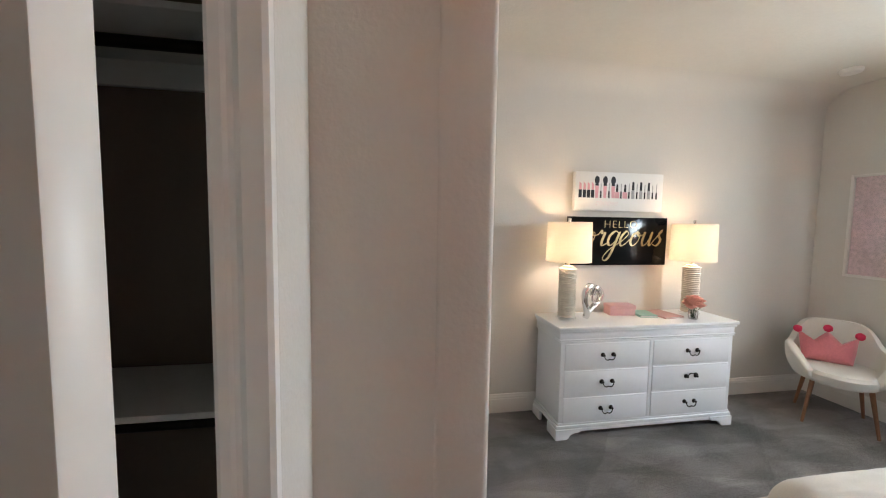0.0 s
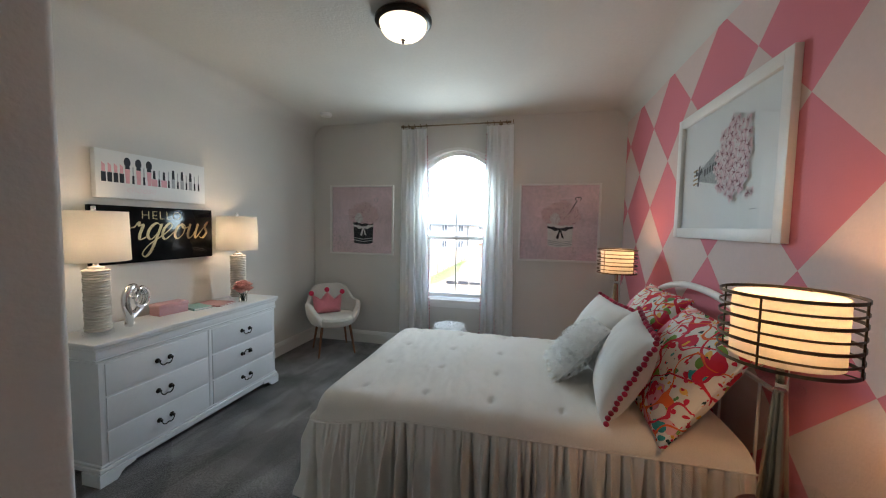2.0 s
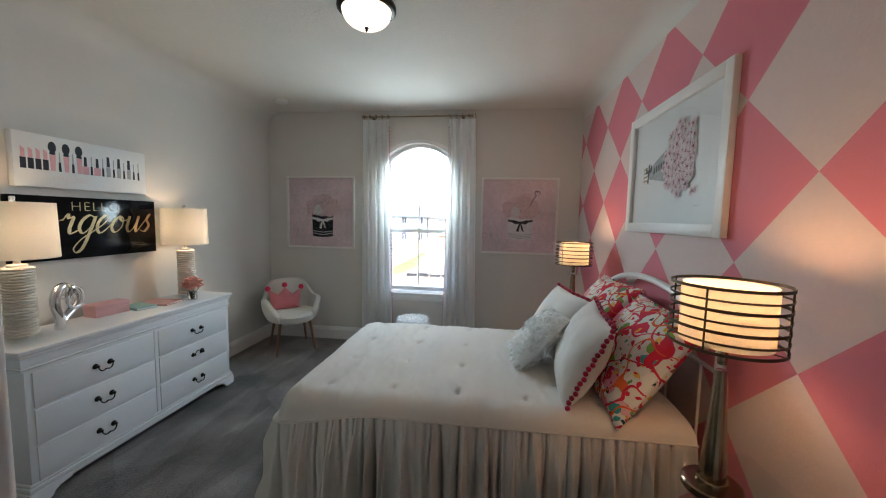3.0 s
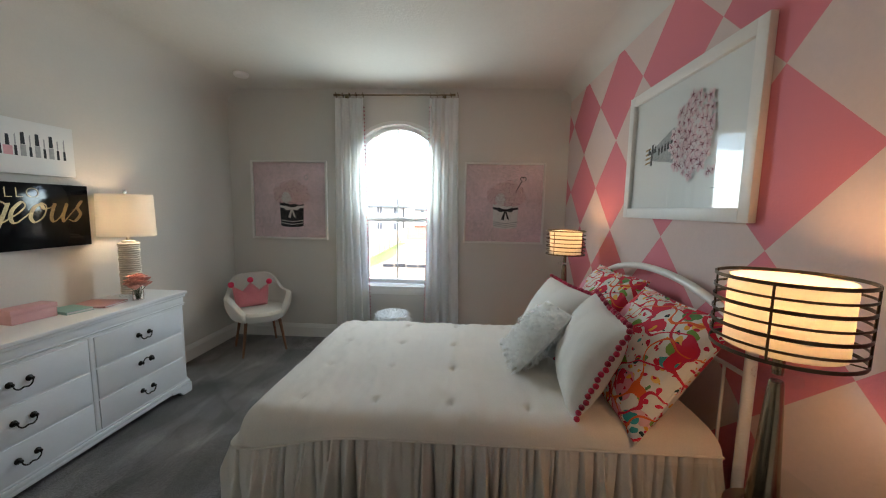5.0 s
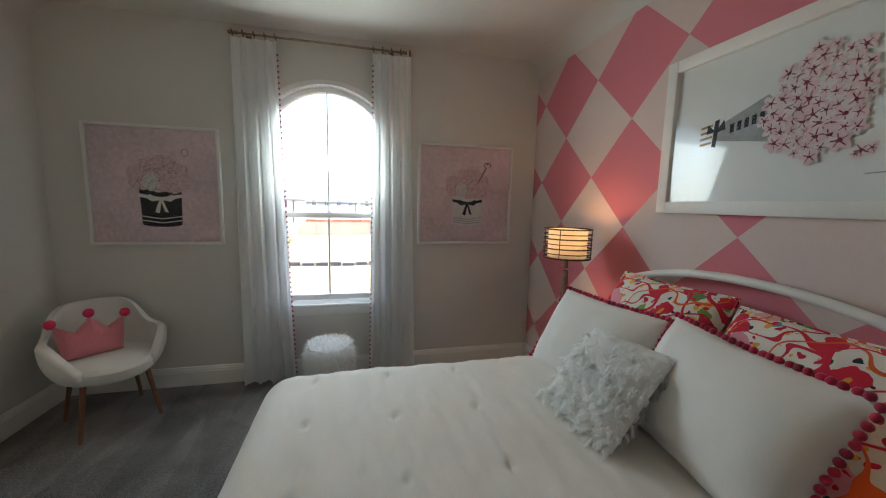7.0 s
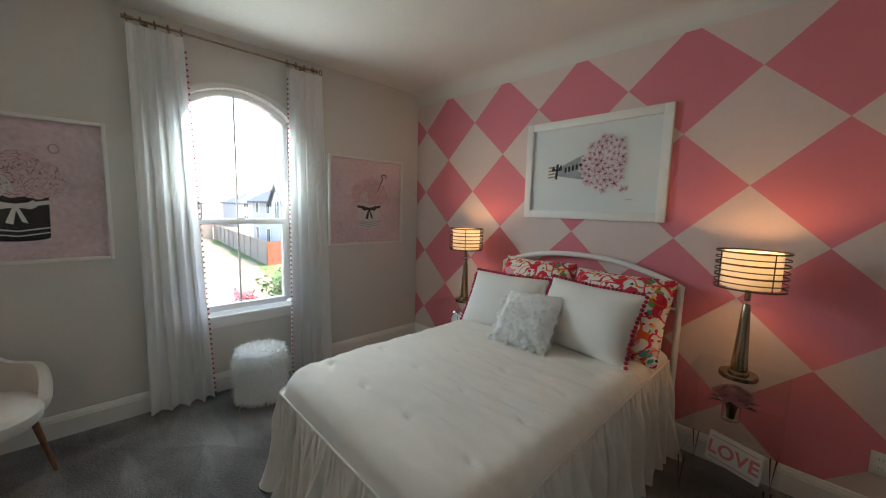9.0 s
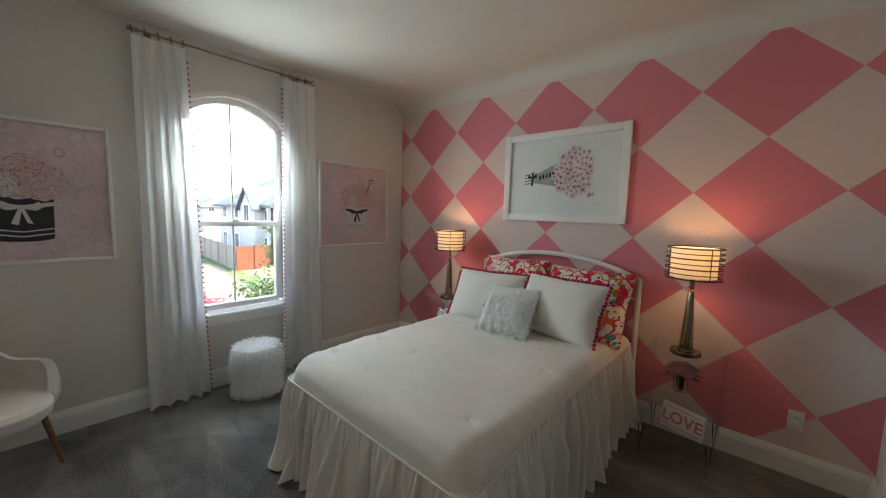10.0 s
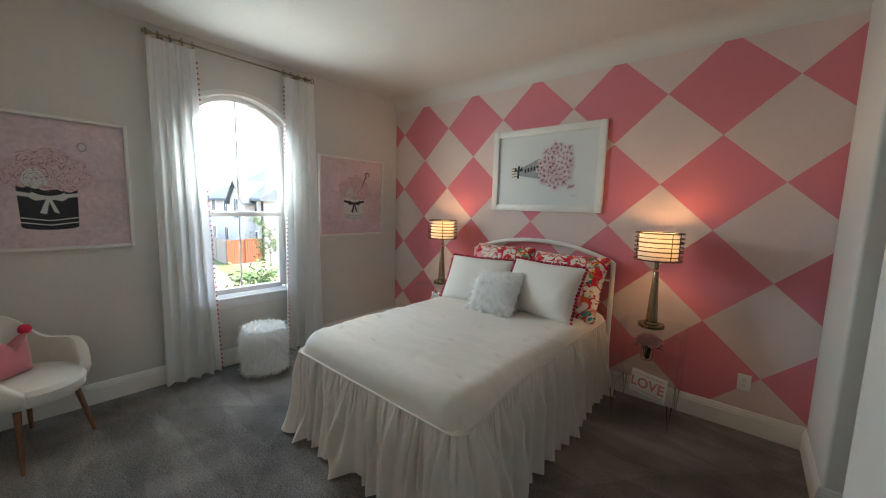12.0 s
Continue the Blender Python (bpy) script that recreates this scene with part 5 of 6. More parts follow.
# ---- chair and stool ----
def tub_chair(m):
    c = thing("armchair", "cream upholstered tub chair on splayed wooden legs", "chair", m)
    bm = bmesh.new()

    def shell(u, v):
        # round from one arm over the back to the other; the chair's front is -y
        a = radians(-52) + radians(284) * u
        s = abs(u - 0.5)
        back = math.exp(-(s / 0.185) ** 5)
        top = 0.595 + 0.180 * back - 0.155 * max(0.0, (s - 0.35) / 0.15) ** 1.6
        rad = 0.235 + 0.075 * v ** 0.7 + 0.030 * back * v
        z = 0.340 + (top - 0.340) * v
        dr = 0.018 * math.sin(math.pi * v)
        return Vector((1.03 * (rad + dr) * math.cos(a), (rad + dr) * math.sin(a) * (1.0 if a > 0 else 0.9), z))

    g = sheet(bm, shell, 44, 10)
    bm.normal_update()
    inner = [[None] * 10 for _ in range(44)]
    for i in range(44):
        for j in range(10):
            v = g[i][j].co
            d = Vector((v.x, v.y, 0)).normalized()
            inner[i][j] = bm.verts.new(v - d * (0.062 - 0.010 * j / 9) + Vector((0, 0, 0.0)))
    for i in range(43):
        for j in range(9):
            bm.faces.new((inner[i][j], inner[i][j + 1], inner[i + 1][j + 1], inner[i + 1][j]))
        bm.faces.new((g[i][9], g[i + 1][9], inner[i + 1][9], inner[i][9]))
        bm.faces.new((g[i][0], inner[i][0], inner[i + 1][0], g[i + 1][0]))
    for j in range(9):
        bm.faces.new((g[0][j], g[0][j + 1], inner[0][j + 1], inner[0][j]))
        bm.faces.new((g[43][j], inner[43][j], inner[43][j + 1], g[43][j + 1]))
    es = [e for e in bm.edges if len(e.link_faces) == 2 and e.calc_face_angle(0) > 0.9]
    bmesh.ops.bevel(bm, geom=es, offset=0.024, segments=4, profile=0.5, affect="EDGES")
    part("backrest", bm, BOUCLE, c)
    seat = bmesh.new()
    prof = [(0.20, 0.345), (0.232, 0.348), (0.250, 0.37), (0.256, 0.420), (0.240, 0.446), (0.18, 0.460), (0.02, 0.464)]
    lathe(seat, prof, 40)
    for v in seat.verts:
        v.co.x *= 0.97
        if v.co.y < 0:
            v.co.y *= 1.16
    part("seat", seat, BOUCLE, c)
    for sx in (-1, 1):
        for sy in (-1, 1):
            part("leg", tube(bmesh.new(), [(sx * 0.155, sy * 0.145, 0.360), (sx * 0.205, sy * 0.200, 0.0)], lambda s: 0.017 - 0.007 * s, 12), WOOD, c)
    return c


chair_m = Matrix.Translation((4.19, 2.465, 0)) @ Matrix.Rotation(radians(-48), 4, "Z")
tub_chair(chair_m)


def crown_pillow(m):
    c = thing("crown_pillow", "pink crown-shaped velvet pillow with pom-poms on the chair", "pillow", m)
    bm = bmesh.new()
    outline = [(-0.165, 0.0), (0.165, 0.0), (0.185, 0.10), (0.200, 0.205), (0.105, 0.135), (0.0, 0.225), (-0.105, 0.135), (-0.200, 0.205), (-0.185, 0.10)]
    pts = []
    n = len(outline)
    for i in range(n):
        a, b = Vector(outline[i]), Vector(outline[(i + 1) % n])
        for k in range(6):
            pts.append(a.lerp(b, k / 6))
    cen = Vector((0, 0.085))
    for s in (1, -1):
        rings = []
        for r in range(7):
            f = 1 - r / 7
            rings.append([bm.verts.new((cen.x + (p.x - cen.x) * f, s * 0.055 * math.sqrt(1 - f ** 2.2), cen.y + (p.y - cen.y) * f)) for p in pts])
        cv = bm.verts.new((cen.x, s * 0.055, cen.y))
        for p, q in zip(rings, rings[1:]):
            for i in range(len(pts)):
                bm.faces.new((p[i], p[(i + 1) % len(pts)], q[(i + 1) % len(pts)], q[i]))
        for i in range(len(pts)):
            bm.faces.new((rings[-1][i], rings[-1][(i + 1) % len(pts)], cv))
    bmesh.ops.remove_doubles(bm, verts=bm.verts, dist=0.0005)
    part("cover", bm, PINK_VELVET, c)
    for x, z in ((-0.205, 0.215), (0.0, 0.245), (0.205, 0.215)):
        pm = bmesh.new()
        bmesh.ops.create_icosphere(pm, subdivisions=3, radius=0.030)
        for v in pm.verts:
            v.co *= 1 + 0.10 * noise.noise(v.co * 160)
        ob = part("pom_pom", pm, POM_PINK, c, "hot pink pom-pom")
        ob.location = (x, 0, z)
        ob.scale = (1.1, 0.9, 0.9)


crown_pillow(chair_m @ Matrix.Translation((-0.060, 0.02, 0.464)) @ Matrix.Diagonal((0.88, 1.15, 1.12, 1)) @ Matrix.Rotation(radians(-14), 4, "X"))


def fur_stool(x, y):
    s = thing("stool", "round stool covered in shaggy white faux fur", "stool", Matrix.Translation((x, y, 0)))
    core = lathe(bmesh.new(), [(0.150, 0.012), (0.165, 0.03), (0.168, 0.36), (0.155, 0.385), (0.10, 0.398), (0.01, 0.400)], 40)
    part("body", core, FUR, s)
    rnd = random.Random(6)
    roots = []
    for k in range(9500):
        a = rnd.uniform(0, 2 * math.pi)
        if rnd.random() < 0.80:
            roots.append((Vector((0.167 * math.cos(a), 0.167 * math.sin(a), rnd.uniform(0.022, 0.38))), Vector((math.cos(a), math.sin(a), -0.5))))
        else:
            r = 0.165 * math.sqrt(rnd.random())
            roots.append((Vector((r * math.cos(a), r * math.sin(a), 0.396)), Vector((0.5 * math.cos(a), 0.5 * math.sin(a), 1.0))))
    fur = bmesh.new()
    hairs(fur, roots, rnd, 0.045, 0.0024)
    for v in fur.verts:
        v.co.z = max(v.co.z, 0.002)
    part("fur", fur, FUR, s, "long white strands", smooth=False)


fur_stool(4.27, 1.055)


# ---- bedside ----
def bedside_table(x0, x1, label):
    t = thing("side_table", label, "side table", group="clear side tables beside the bed")
    y0, y1 = -0.75, -0.32
    part("top", bx(x0, x1, y0, y1, 0.668, 0.680, 0.003), ACRYLIC, t)
    for x in (x0, x1 - 0.010):
        part("side_panel", bx(x, x + 0.010, y0 + 0.002, y1 - 0.002, 0.16, 0.6675, 0.002), ACRYLIC, t)
    part("shelf", bx(x0 + 0.0105, x1 - 0.0105, y0 + 0.004, y1 - 0.004, 0.425, 0.435, 0.002), ACRYLIC, t)
    part("shelf", bx(x0 + 0.0105, x1 - 0.0105, y0 + 0.004, y1 - 0.004, 0.195, 0.205, 0.002), ACRYLIC, t)
    for x in (x0 + 0.03, x1 - 0.03):
        for y in (y0 + 0.04, y1 - 0.04):
            part("leg", tube(bmesh.new(), [(x - 0.014, y, 0.1945), (x, y, 0.004), (x + 0.014, y, 0.1945)], 0.004, 8), BRASS, t, "thin brass hairpin leg")


bedside_table(1.33, 1.75, "clear acrylic side table on thin brass legs")
bedside_table(3.37, 3.76, "clear acrylic side table beside the window wall")


def banded_lamp(x, y, z):
    l = thing("table_lamp", "brass lamp with a cream shade inside bronze rings, lit", "lamp", Matrix.Translation((x, y, z)), group="brass lamps beside the bed")
    part("base", lathe(bmesh.new(), [(0.082, 0), (0.084, 0.003), (0.084, 0.022), (0.080, 0.026), (0.046, 0.027), (0.044, 0.040), (0.040, 0.042)], 44), BRASS, l)
    part("column", lathe(bmesh.new(), [(0.036, 0.0425), (0.037, 0.050), (0.030, 0.17), (0.021, 0.33), (0.016, 0.395), (0.014, 0.40)], 32), BRASS, l)
    part("collar", lathe(bmesh.new(), [(0.050, 0.4005), (0.052, 0.403), (0.052, 0.414), (0.050, 0.417)], 36), ACRYLIC, l, "clear acrylic disc")
    part("socket", lathe(bmesh.new(), [(0.012, 0.4175), (0.013, 0.43), (0.013, 0.50), (0.010, 0.51)], 18), BRASS, l)
    part("shade", drum(bmesh.new(), 0.122, 0.492, 0.672), SHADE, l, "cream cloth drum shade")
    for k in range(7):
        zz = 0.484 + k * 0.0310
        part("ring", drum(bmesh.new(), 0.152, zz, zz + (0.009 if k % 2 == 0 else 0.006), 0.0025, 56), BRONZE, l)
    for k in range(4):
        a = radians(40 + 90 * k)
        part("strut", tube(bmesh.new(), [(0.150 * math.cos(a), 0.150 * math.sin(a), 0.484), (0.150 * math.cos(a), 0.150 * math.sin(a), 0.679)], 0.0028, 6), BRONZE, l)
        part("spoke", tube(bmesh.new(), [(0.012 * math.cos(a), 0.012 * math.sin(a), 0.494), (0.149 * math.cos(a), 0.149 * math.sin(a), 0.487)], 0.002, 6), BRONZE, l)


banded_lamp(1.535, -0.50, 0.680)
banded_lamp(3.530, -0.50, 0.680)
bouquet(1.545, -0.50, 0.435, "pink peonies with dark leaves in a glass jar", PEONY2, 0.040, 0.085, 0.064, 16, 6, 0.052, 0.048)

love = thing("love_sign", "small white plaque with pink letters", "sign", pose(1.51, -0.40, 0.2055, 0, 0, 180 - 20) @ Matrix.Scale(0.9, 4) @ pose(0, 0, 0, -10, 0, 0))
part("plaque", bx(-0.135, 0.135, -0.012, 0.012, 0, 0.170, 0.003), PAPER, love)
words("LOVE", 0.105, PINK_VELVET, love, Matrix.Translation((0, -0.0125, 0.050)), "lettering", 0, 1.05, 0.0008, 0.0025)
for z in (0.020, 0.146):
    part("line", bx(-0.118, 0.118, -0.0135, -0.0122, z, z + 0.0045), PINK_VELVET, love, smooth=False)

clock = thing("alarm_clock", "small chrome twin-bell alarm clock with a white dial", "clock", pose(3.50, -0.40, 0.435, 0, 0, 200) @ Matrix.Scale(1.25, 4))
cm = Matrix.Rotation(radians(90), 4, "X")
part("case", lathe(bmesh.new(), [(0.048, -0.022), (0.052, -0.018), (0.052, 0.018), (0.048, 0.022), (0.045, 0.0225)], 32, Matrix.Translation((0, 0, 0.075)) @ cm), CHROME, clock)
part("dial", lathe(bmesh.new(), [(0.044, 0.0227), (0.044, 0.0240)], 32, Matrix.Translation((0, 0, 0.075)) @ cm), PAPER, clock)
part("hand_bar", box(bx(-0.0015, 0.0015, -0.026, -0.0245, 0.075, 0.108), 0.0, 0.022, -0.026, -0.0245, 0.0735, 0.0765), BLACK_INK, clock, smooth=False)
for s in (-1, 1):
    part("bell", lathe(bmesh.new(), [(0.022, 0), (0.020, 0.010), (0.012, 0.017), (0.002, 0.019)], 20, Matrix.Translation((s * 0.028, 0, 0.124)) @ Matrix.Rotation(radians(-s * -25), 4, "Y")), CHROME, clock)
    part("foot", tube(bmesh.new(), [(s * 0.030, 0, 0.036), (s * 0.042, 0, 0.0)], 0.004, 8), CHROME, clock)
part("carrier", tube(bmesh.new(), [(0.025 * math.cos(a), 0, 0.146 + 0.02 * math.sin(a)) for a in [math.pi * k / 10 for k in range(11)]], 0.0025, 6), CHROME, clock)

# ---- fixtures ----
outlet = thing("wall_outlet", "white double wall socket above the baseboard", "outlet", Matrix.Translation((0.991, PY + 0.0008, 0.347)))
part("plate", bx(-0.036, 0.036, 0, 0.006, -0.058, 0.058, 0.003), TRIM, outlet)
for z in (-0.021, 0.021):
    soc = part("socket", lathe(bmesh.new(), [(0.017, 0.0062), (0.017, 0.0085), (0.016, 0.0090)], 20, Matrix.Translation((0, 0, z)) @ Matrix.Rotation(radians(-90), 4, "X")), TRIM, outlet)
    for sx in (-0.006, 0.006):
        part("slot", bx(sx - 0.001, sx + 0.001, 0.0091, 0.0094, z - 0.002, z + 0.007), BLACK_INK, soc, smooth=False)

smoke = thing("smoke_detector", "white round smoke detector on the ceiling", "smoke detector", Matrix.Translation((4.13, 2.52, H)))
part("body", lathe(bmesh.new(), [(0.068, -0.0005), (0.068, -0.014), (0.060, -0.030), (0.030, -0.036), (0.004, -0.036)], 36), TRIM, smoke)

light = thing("ceiling_light", "flush ceiling light with a frosted bowl and dark bronze rim, lit", "ceiling light", Matrix.Translation((2.485, 0.99, H)))
part("rim", lathe(bmesh.new(), [(0.125, -0.0005), (0.160, -0.010), (0.172, -0.024), (0.172, -0.040), (0.160, -0.050), (0.146, -0.050), (0.146, -0.012), (0.120, -0.0008)], 48, cap=False), BLACK_METAL, light)
bowl = bmesh.new()
prof = [(0.144 * math.cos(a) ** 0.8, -0.046 - 0.092 * math.sin(a)) for a in [math.pi / 2 * k / 12 for k in range(12)]] + [(0.008, -0.1382)]
lathe(bowl, prof + [(r - 0.003 if r > 0.012 else 0.004, z + 0.003) for r, z in reversed(prof)], 44, cap=False)
part("bowl", bowl, FROST, light, "frosted glass bowl")
part("knob", lathe(bmesh.new(), [(0.012, -0.1385), (0.014, -0.144), (0.008, -0.150), (0.009, -0.158), (0.003, -0.164)], 16), BLACK_METAL, light)

# ---- closet door ----
door = thing("door_1", "white closet door standing ajar", "door", pose(-0.297, 0.742, 0, 0, 0, -21.5), kind="structure")
part("slab", bx(0, 0.70, -0.0175, 0.0175, 0.010, 2.03, 0.002), TRIM, door)


def casing(bm, x0, s, z0, z1, y):
    """A moulded upright: from the inner edge x0 outwards along s."""
    prof = [(0, 0), (0, 0.010), (0.006, 0.013), (0.020, 0.013), (0.026, 0.010), (0.034, 0.010), (0.044, 0.017), (0.074, 0.019), (0.082, 0.016), (0.084, 0)]
    a = [bm.verts.new((x0 + s * u, y - v, z0)) for u, v in prof]
    b = [bm.verts.new((x0 + s * u, y - v, z1)) for u, v in prof]
    for i in range(len(prof)):
        j = (i + 1) % len(prof)
        bm.faces.new((a[i], a[j], b[j], b[i]))
    bm.faces.new(a)
    bm.faces.new(b)
    return bm


setting("trim_door_right", casing(bmesh.new(), 0.321, 1, 0, 2.06, 0.7555), TRIM, "white moulded door casing", "trim")
setting("trim_door_left", casing(bmesh.new(), -0.30, -1, 0, 2.06, 0.7555), TRIM, "white moulded door casing", "trim")
setting("trim_door_head", bx(-0.384, 0.412, 0.737, 0.7555, 2.061, 2.145, 0.004), TRIM, "white door casing across the head", "trim")

for z in (1.02, 2.03):
    sh = thing("closet_shelf", "white closet shelf with a dark hanging rod", "shelf", Matrix.Translation((0, 0, z)), group="closet shelves")
    part("board", bx(-0.895, 0.295, 1.20, 1.545, 0.02, 0.038, 0.002), TRIM, sh)
    part("rod", tube(bmesh.new(), [(-0.895, 1.28, -0.03), (0.295, 1.28, -0.03)], 0.016, 12), BLACK_METAL, sh)
    part("cleat", bx(-0.895, 0.295, 1.53, 1.548, -0.06, 0.0195), TRIM, sh, smooth=False)


# ---- outside ----
GZ = -3.1
DIRT = material("sandy_dirt", (0.19, 0.155, 0.11), 0.95, scale=0.6, vary=0.25, big=0.12, bump=0.6, bump_scale=1.5, bump_dist=0.1, spec=0.1)
GRASS = material("lawn_grass", (0.09, 0.115, 0.045), 0.95, scale=6, vary=0.5, big=0.5, bump=0.8, bump_scale=20, bump_dist=0.05, spec=0.1)
PALE_WOOD = material("pale_fence_wood", (0.24, 0.20, 0.16), 0.85, scale=4, vary=0.2, random_tint=0.12, spec=0.1)
RED_WOOD = material("red_brown_fence_wood", (0.19, 0.068, 0.035), 0.8, scale=4, vary=0.2, spec=0.1)
STUCCO = material("pale_brick_wall", (0.38, 0.36, 0.34), 0.9, scale=3, vary=0.10, spec=0.1)
ROOF = material("grey_shingles", (0.10, 0.112, 0.118), 0.9, scale=5, vary=0.2, bump=0.5, bump_scale=8, bump_dist=0.03, spec=0.1)
DARK_PANE = material("dark_window_glass", (0.05, 0.06, 0.07), 0.08, scale=2, vary=0.1)
LEAF = material("tree_leaf", (0.075, 0.13, 0.035), 0.7, scale=20, vary=0.3, big=4)
BARK = material("bark", (0.12, 0.09, 0.06), 0.9, scale=30, vary=0.3)
SILT = material("black_silt_cloth", (0.03, 0.03, 0.035), 0.8, scale=8, vary=0.3)

g = bmesh.new()
sheet(g, lambda u, v: Vector((-900 + 1900 * u, -1500 + 3000 * v, GZ)), 2, 2)
setting("ground", g, DIRT, "bare sandy building ground", "ground")
g = bmesh.new()
sheet(g, lambda u, v: Vector((18 + 30 * u, 7.4 + 1.3 * v + 0.5 * math.sin(9 * u) * (1 - v), GZ + 0.03)), 24, 6)
setting("lawn_1", g, GRASS, "strip of grass along the fence", "grass")
g = bmesh.new()
sheet(g, lambda u, v: Vector((24 + 28 * u, -7.1 - 1.6 * u + 1.1 * v + 0.35 * math.sin(17 * u) * v, GZ + 0.03)), 24, 6)
setting("lawn_2", g, GRASS, "strip of grass along the neighbour's fence", "grass")


def fence(x0, y0, x1, y1, mat, label, height=1.8):
    f = thing("fence", label, "fence", group="wooden fences")
    a, b = Vector((x0, y0, GZ)), Vector((x1, y1, GZ))
    ln = (b - a).length
    ang = math.atan2(y1 - y0, x1 - x0)
    count = max(2, int(ln / 2.4))
    bay = ln / count
    panel = bmesh.new()
    for k in range(8):
        w = bay / 8
        box(panel, k * w + 0.008, (k + 1) * w - 0.008, -0.012, 0.012, 0.03, height - 0.03 * (k % 2))
    me = None
    for i in range(count):
        p = a.lerp(b, i / count)
        m = Matrix.Translation(p) @ Matrix.Rotation(ang, 4, "Z")
        if me is None:
            ob = part("panel", panel, mat, f, smooth=False)
            me = ob.data
        else:
            ob = new("panel", me)
            ob.parent = f
        ob.matrix_world = m
        po = part("post", bx(-0.05, 0.05, -0.09, -0.013, 0, height + 0.08), mat, f, smooth=False) if i == 0 else new("post", post)
        post = po.data
        po.parent = f
        po.matrix_world = m


fence(16, 8.75, 54, 8.75, PALE_WOOD, "long pale wooden board fence beside the lot")
fence(54, 8.6, 54, -8.4, PALE_WOOD, "pale wooden board fence at the back of the lot")
fence(54, -8.6, 29.6, -7.0, PALE_WOOD, "pale wooden board fence beside the neighbouring house")
fence(29.5, -7.05, 30.0, -9.7, RED_WOOD, "red-brown stained wooden fence panel")
fence(78, 14, 78, -14, RED_WOOD, "low red-brown fence far behind the lot", 1.0)
for k in range(8):
    y = 6.1 - 0.93 * k
    s = thing("silt_fence", "low black silt cloth stretched between stakes", "silt fence", Matrix.Translation((28.2 + 0.10 * math.sin(k), y, GZ)), group="silt fence pieces")
    part("cloth", bx(-0.05, 0.05, -0.42, 0.40, 0.02, 0.26 + 0.04 * math.sin(k * 2.1), 0.004), SILT, s, smooth=False)
    part("stake", bx(-0.02, 0.02, 0.42, 0.46, 0, 0.34), PALE_WOOD, s, smooth=False)


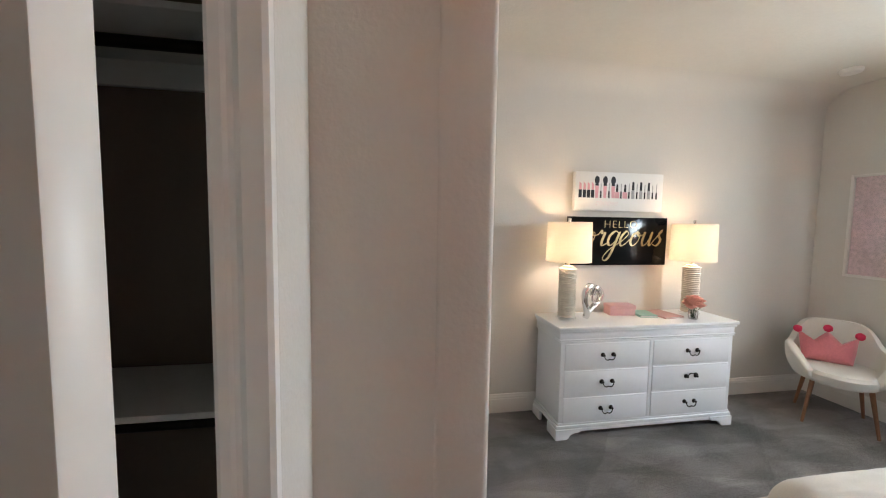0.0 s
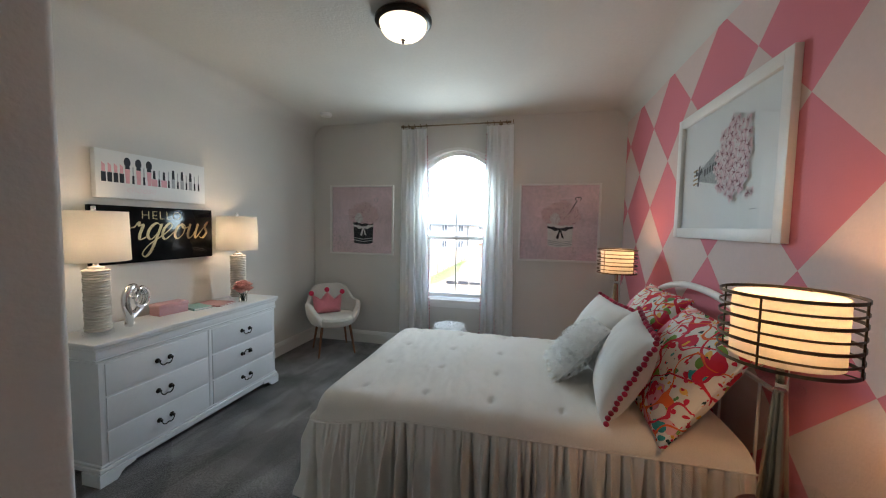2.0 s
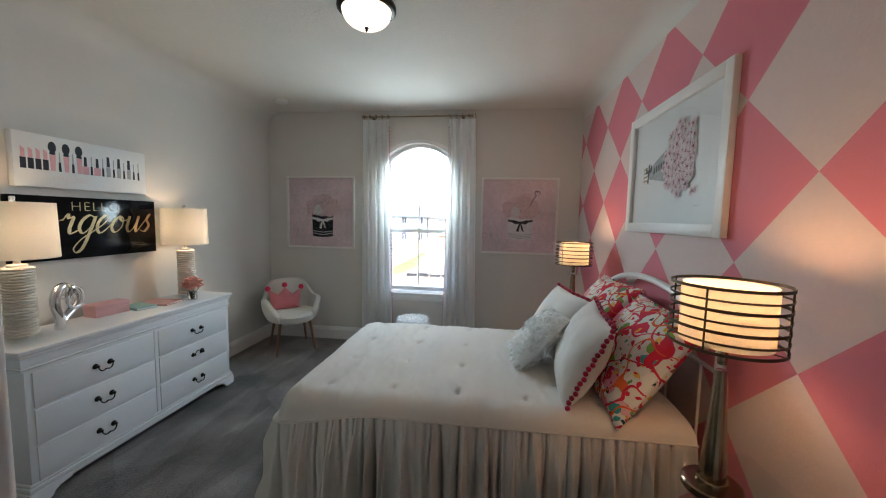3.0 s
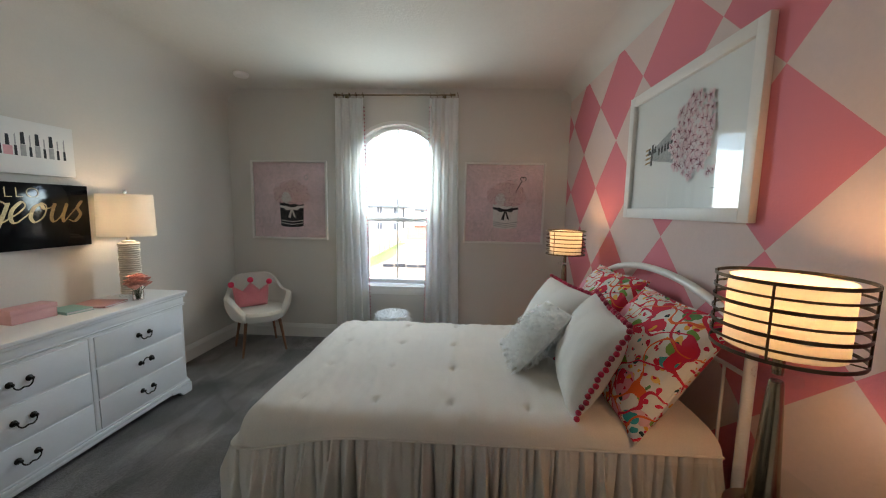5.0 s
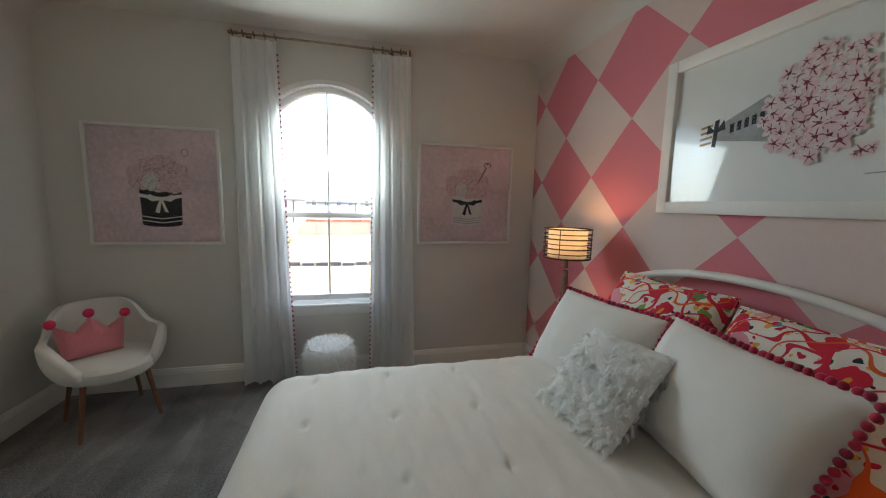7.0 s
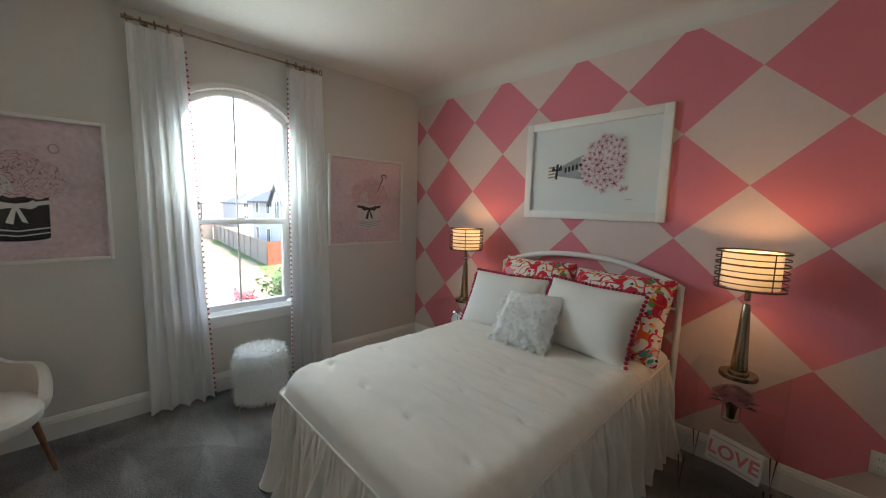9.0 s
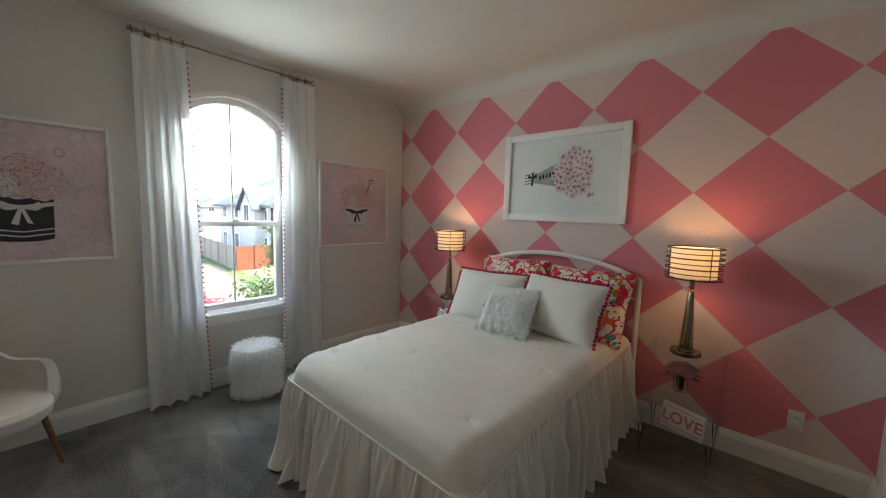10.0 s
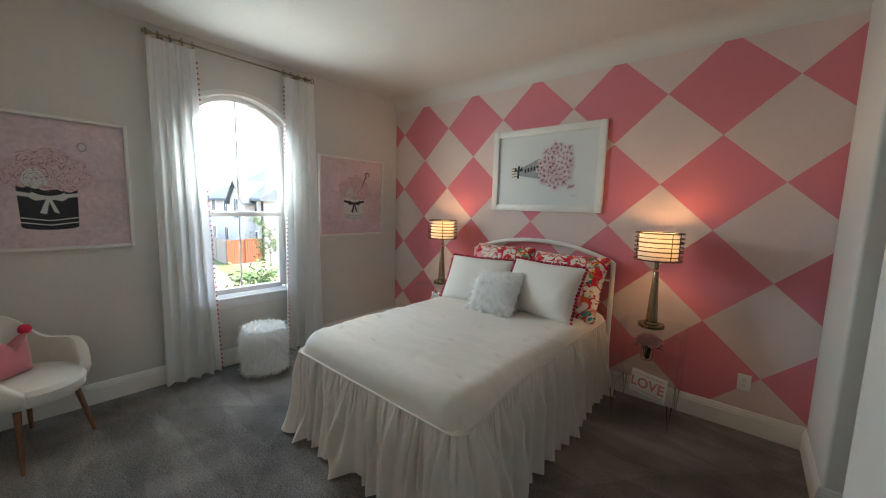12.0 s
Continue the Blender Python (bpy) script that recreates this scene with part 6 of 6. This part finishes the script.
def house(x, y, turn, w, d, eave, ridge, label, gable=None, hip=2.5, end=None):
    """A two-storey house with its front towards its own -y."""
    h = thing("house", label, "house", Matrix.Translation((x, y, GZ)) @ Matrix.Rotation(radians(turn), 4, "Z"), group="neighbouring houses")
    part("wall", bx(-w / 2, w / 2, 0, d, 0, eave), STUCCO, h, smooth=False)
    o = 0.45
    bm = bmesh.new()
    v = [bm.verts.new(c) for c in ((-w / 2 - o, -o, eave), (w / 2 + o, -o, eave), (w / 2 + o, d + o, eave), (-w / 2 - o, d + o, eave), (-w / 2 + hip, d / 2, ridge), (w / 2 - hip if end is None else w / 2 + o - end, d / 2, ridge),
                                   (-w / 2 - o, -o, eave - 0.2), (w / 2 + o, -o, eave - 0.2), (w / 2 + o, d + o, eave - 0.2), (-w / 2 - o, d + o, eave - 0.2))]
    for f in ((0, 1, 5, 4), (1, 2, 5), (2, 3, 4, 5), (3, 0, 4), (0, 6, 7, 1), (1, 7, 8, 2), (2, 8, 9, 3), (3, 9, 6, 0), (6, 9, 8, 7)):
        bm.faces.new([v[i] for i in f])
    part("roof", bm, ROOF, h, smooth=False)
    if end is not None:              # a gable wall at one end instead of a hip
        gw = bmesh.new()
        tri = [(0.0, eave - 0.02), (d, eave - 0.02), (d / 2, ridge - 0.45)]
        lo = [gw.verts.new((w / 2 - 0.15, py, pz)) for py, pz in tri]
        hi = [gw.verts.new((w / 2 + 0.002, py, pz)) for py, pz in tri]
        gw.faces.new(lo)
        gw.faces.new(hi)
        for i in range(3):
            gw.faces.new((lo[i], lo[(i + 1) % 3], hi[(i + 1) % 3], hi[i]))
        part("gable_wall", gw, STUCCO, h, smooth=False)
    cols = max(3, int(w / 2.6))
    for k in range(cols):
        wx = -w / 2 + w * (k + 0.5) / cols
        for wz in (0.9, 3.6):
            wi = part("window", bx(wx - 0.5, wx + 0.5, -0.05, 0.02, wz, wz + 1.4), TRIM, h, smooth=False)
            for px in (-0.22, 0.22):
                part("pane", bx(wx + px - 0.19, wx + px + 0.19, -0.06, -0.051, wz + 0.08, wz + 1.32), DARK_PANE, wi, smooth=False)
    if gable is not None:
        gx, gw = gable, 1.5
        bm = bmesh.new()
        pts = [(gx - gw, 0), (gx + gw, 0), (gx + gw, eave), (gx, eave + 1.35), (gx - gw, eave)]
        a = [bm.verts.new((px, -0.8, pz)) for px, pz in pts]
        b = [bm.verts.new((px, 0.3, pz)) for px, pz in pts]
        for i in range(5):
            j = (i + 1) % 5
            bm.faces.new((a[i], a[j], b[j], b[i]))
        bm.faces.new(a)
        bm.faces.new(b)
        part("gable", bm, STUCCO, h, smooth=False)
        bm = bmesh.new()
        for s in (-1, 1):
            q = [(gx + s * (gw + 0.35), -1.1, eave - 0.35), (gx, -1.1, eave + 1.5), (gx, d / 2 - 1.0, eave + 1.5), (gx + s * (gw + 0.35), 1.2, eave - 0.35)]
            vs = [bm.verts.new(c) for c in q] + [bm.verts.new((c[0], c[1], c[2] - 0.15)) for c in q]
            for f in ((0, 1, 2, 3), (4, 7, 6, 5), (0, 4, 5, 1), (1, 5, 6, 2), (2, 6, 7, 3), (3, 7, 4, 0)):
                bm.faces.new([vs[i] for i in f])
        part("gable_roof", bm, ROOF, h, smooth=False)
        wi = part("window", bx(gx - 0.55, gx + 0.55, -0.87, -0.801, eave - 1.7, eave + 0.1), TRIM, h, smooth=False)
        for px in (-0.25, 0.25):
            part("pane", bx(gx + px - 0.21, gx + px + 0.21, -0.885, -0.871, eave - 1.6, eave), DARK_PANE, wi, smooth=False)
    part("downpipe", bx(w / 2 - 0.25, w / 2 - 0.12, -0.12, -0.01, 0, eave - 0.2), BLACK_METAL, h, smooth=False)


# fronts look towards -x
house(36, -9.8, 180, 12.6, 8.5, 4.85, 8.0, "pale two-storey house with a grey gabled roof", 3.2, 4.0, 0.0)
house(60, 17.0, -90, 14, 12, 4.9, 7.2, "long pale two-storey house with a hipped roof", None, 4)
house(86, 7.4, -90, 13, 12, 4.5, 7.0, "pale two-storey house beyond the fence", None, 4)
house(86, -6.6, -90, 13, 12, 4.4, 6.6, "pale two-storey house farther down the row", None, 4)
house(78, -24, -90, 13, 12, 4.6, 7.0, "pale two-storey house behind the lot", None, 4)
house(130, -58, -90, 26, 12, 4.8, 7.6, "far pale house with a grey roof", None, 5)
house(125, 48, -90, 26, 12, 4.8, 7.6, "far pale house in the next street", None, 5)


def tree(x, y, height, crown, count, seed, label, leaves=None):
    t = thing("tree", label, "tree", Matrix.Translation((x, y, GZ)), group="young trees")
    rnd = random.Random(seed)
    trunk = tube(bmesh.new(), [(0, 0, 0), (0.05, 0.02, height * 0.4), (0, 0.05, height * 0.85)], lambda s: 0.06 * (1 - 0.8 * s), 10)
    part("trunk", trunk, BARK, t)
    tips = []
    for k in range(14):
        a = rnd.uniform(0, 6.28)
        z0 = height * rnd.uniform(0.35, 0.8)
        r = crown * rnd.uniform(0.5, 1.0)
        tip = Vector((r * math.cos(a), r * math.sin(a), min(height, z0 + r * rnd.uniform(0.3, 0.9))))
        part("limb", tube(bmesh.new(), [(0, 0, z0), tip * 0.5 + Vector((0, 0, z0 * 0.5)), tip], lambda s: 0.018 * (1 - 0.8 * s), 6), BARK, t)
        tips += [(Vector((0, 0, z0)), tip)]
    lv = bmesh.new()
    for k in range(count):
        a, b = tips[k % len(tips)]
        p = a.lerp(b, rnd.uniform(0.35, 1.1)) + Vector((rnd.gauss(0, 0.13), rnd.gauss(0, 0.13), rnd.gauss(0, 0.12)))
        d = Vector((rnd.uniform(-1, 1), rnd.uniform(-1, 1), rnd.uniform(-0.6, 0.6))).normalized() * rnd.uniform(0.10, 0.17)
        leaf(lv, p, p + d, 0.040)
    tagged(part("crown", lv, leaves or LEAF, t, smooth=False), kind="stuff")


tree(10.4, -1.25, 3.15, 1.1, 1700, 2, "young leafy tree below the window")
tree(11.8, -2.9, 2.7, 1.1, 1700, 3, "small leafy tree below the window")
tree(23.0, -7.3, 3.7, 1.2, 2200, 5, "slender leafy tree beside the house")
tree(17.5, -2.4, 0.9, 0.7, 500, 8, "low red-flowered shrub on the sandy ground", CRIMSON)
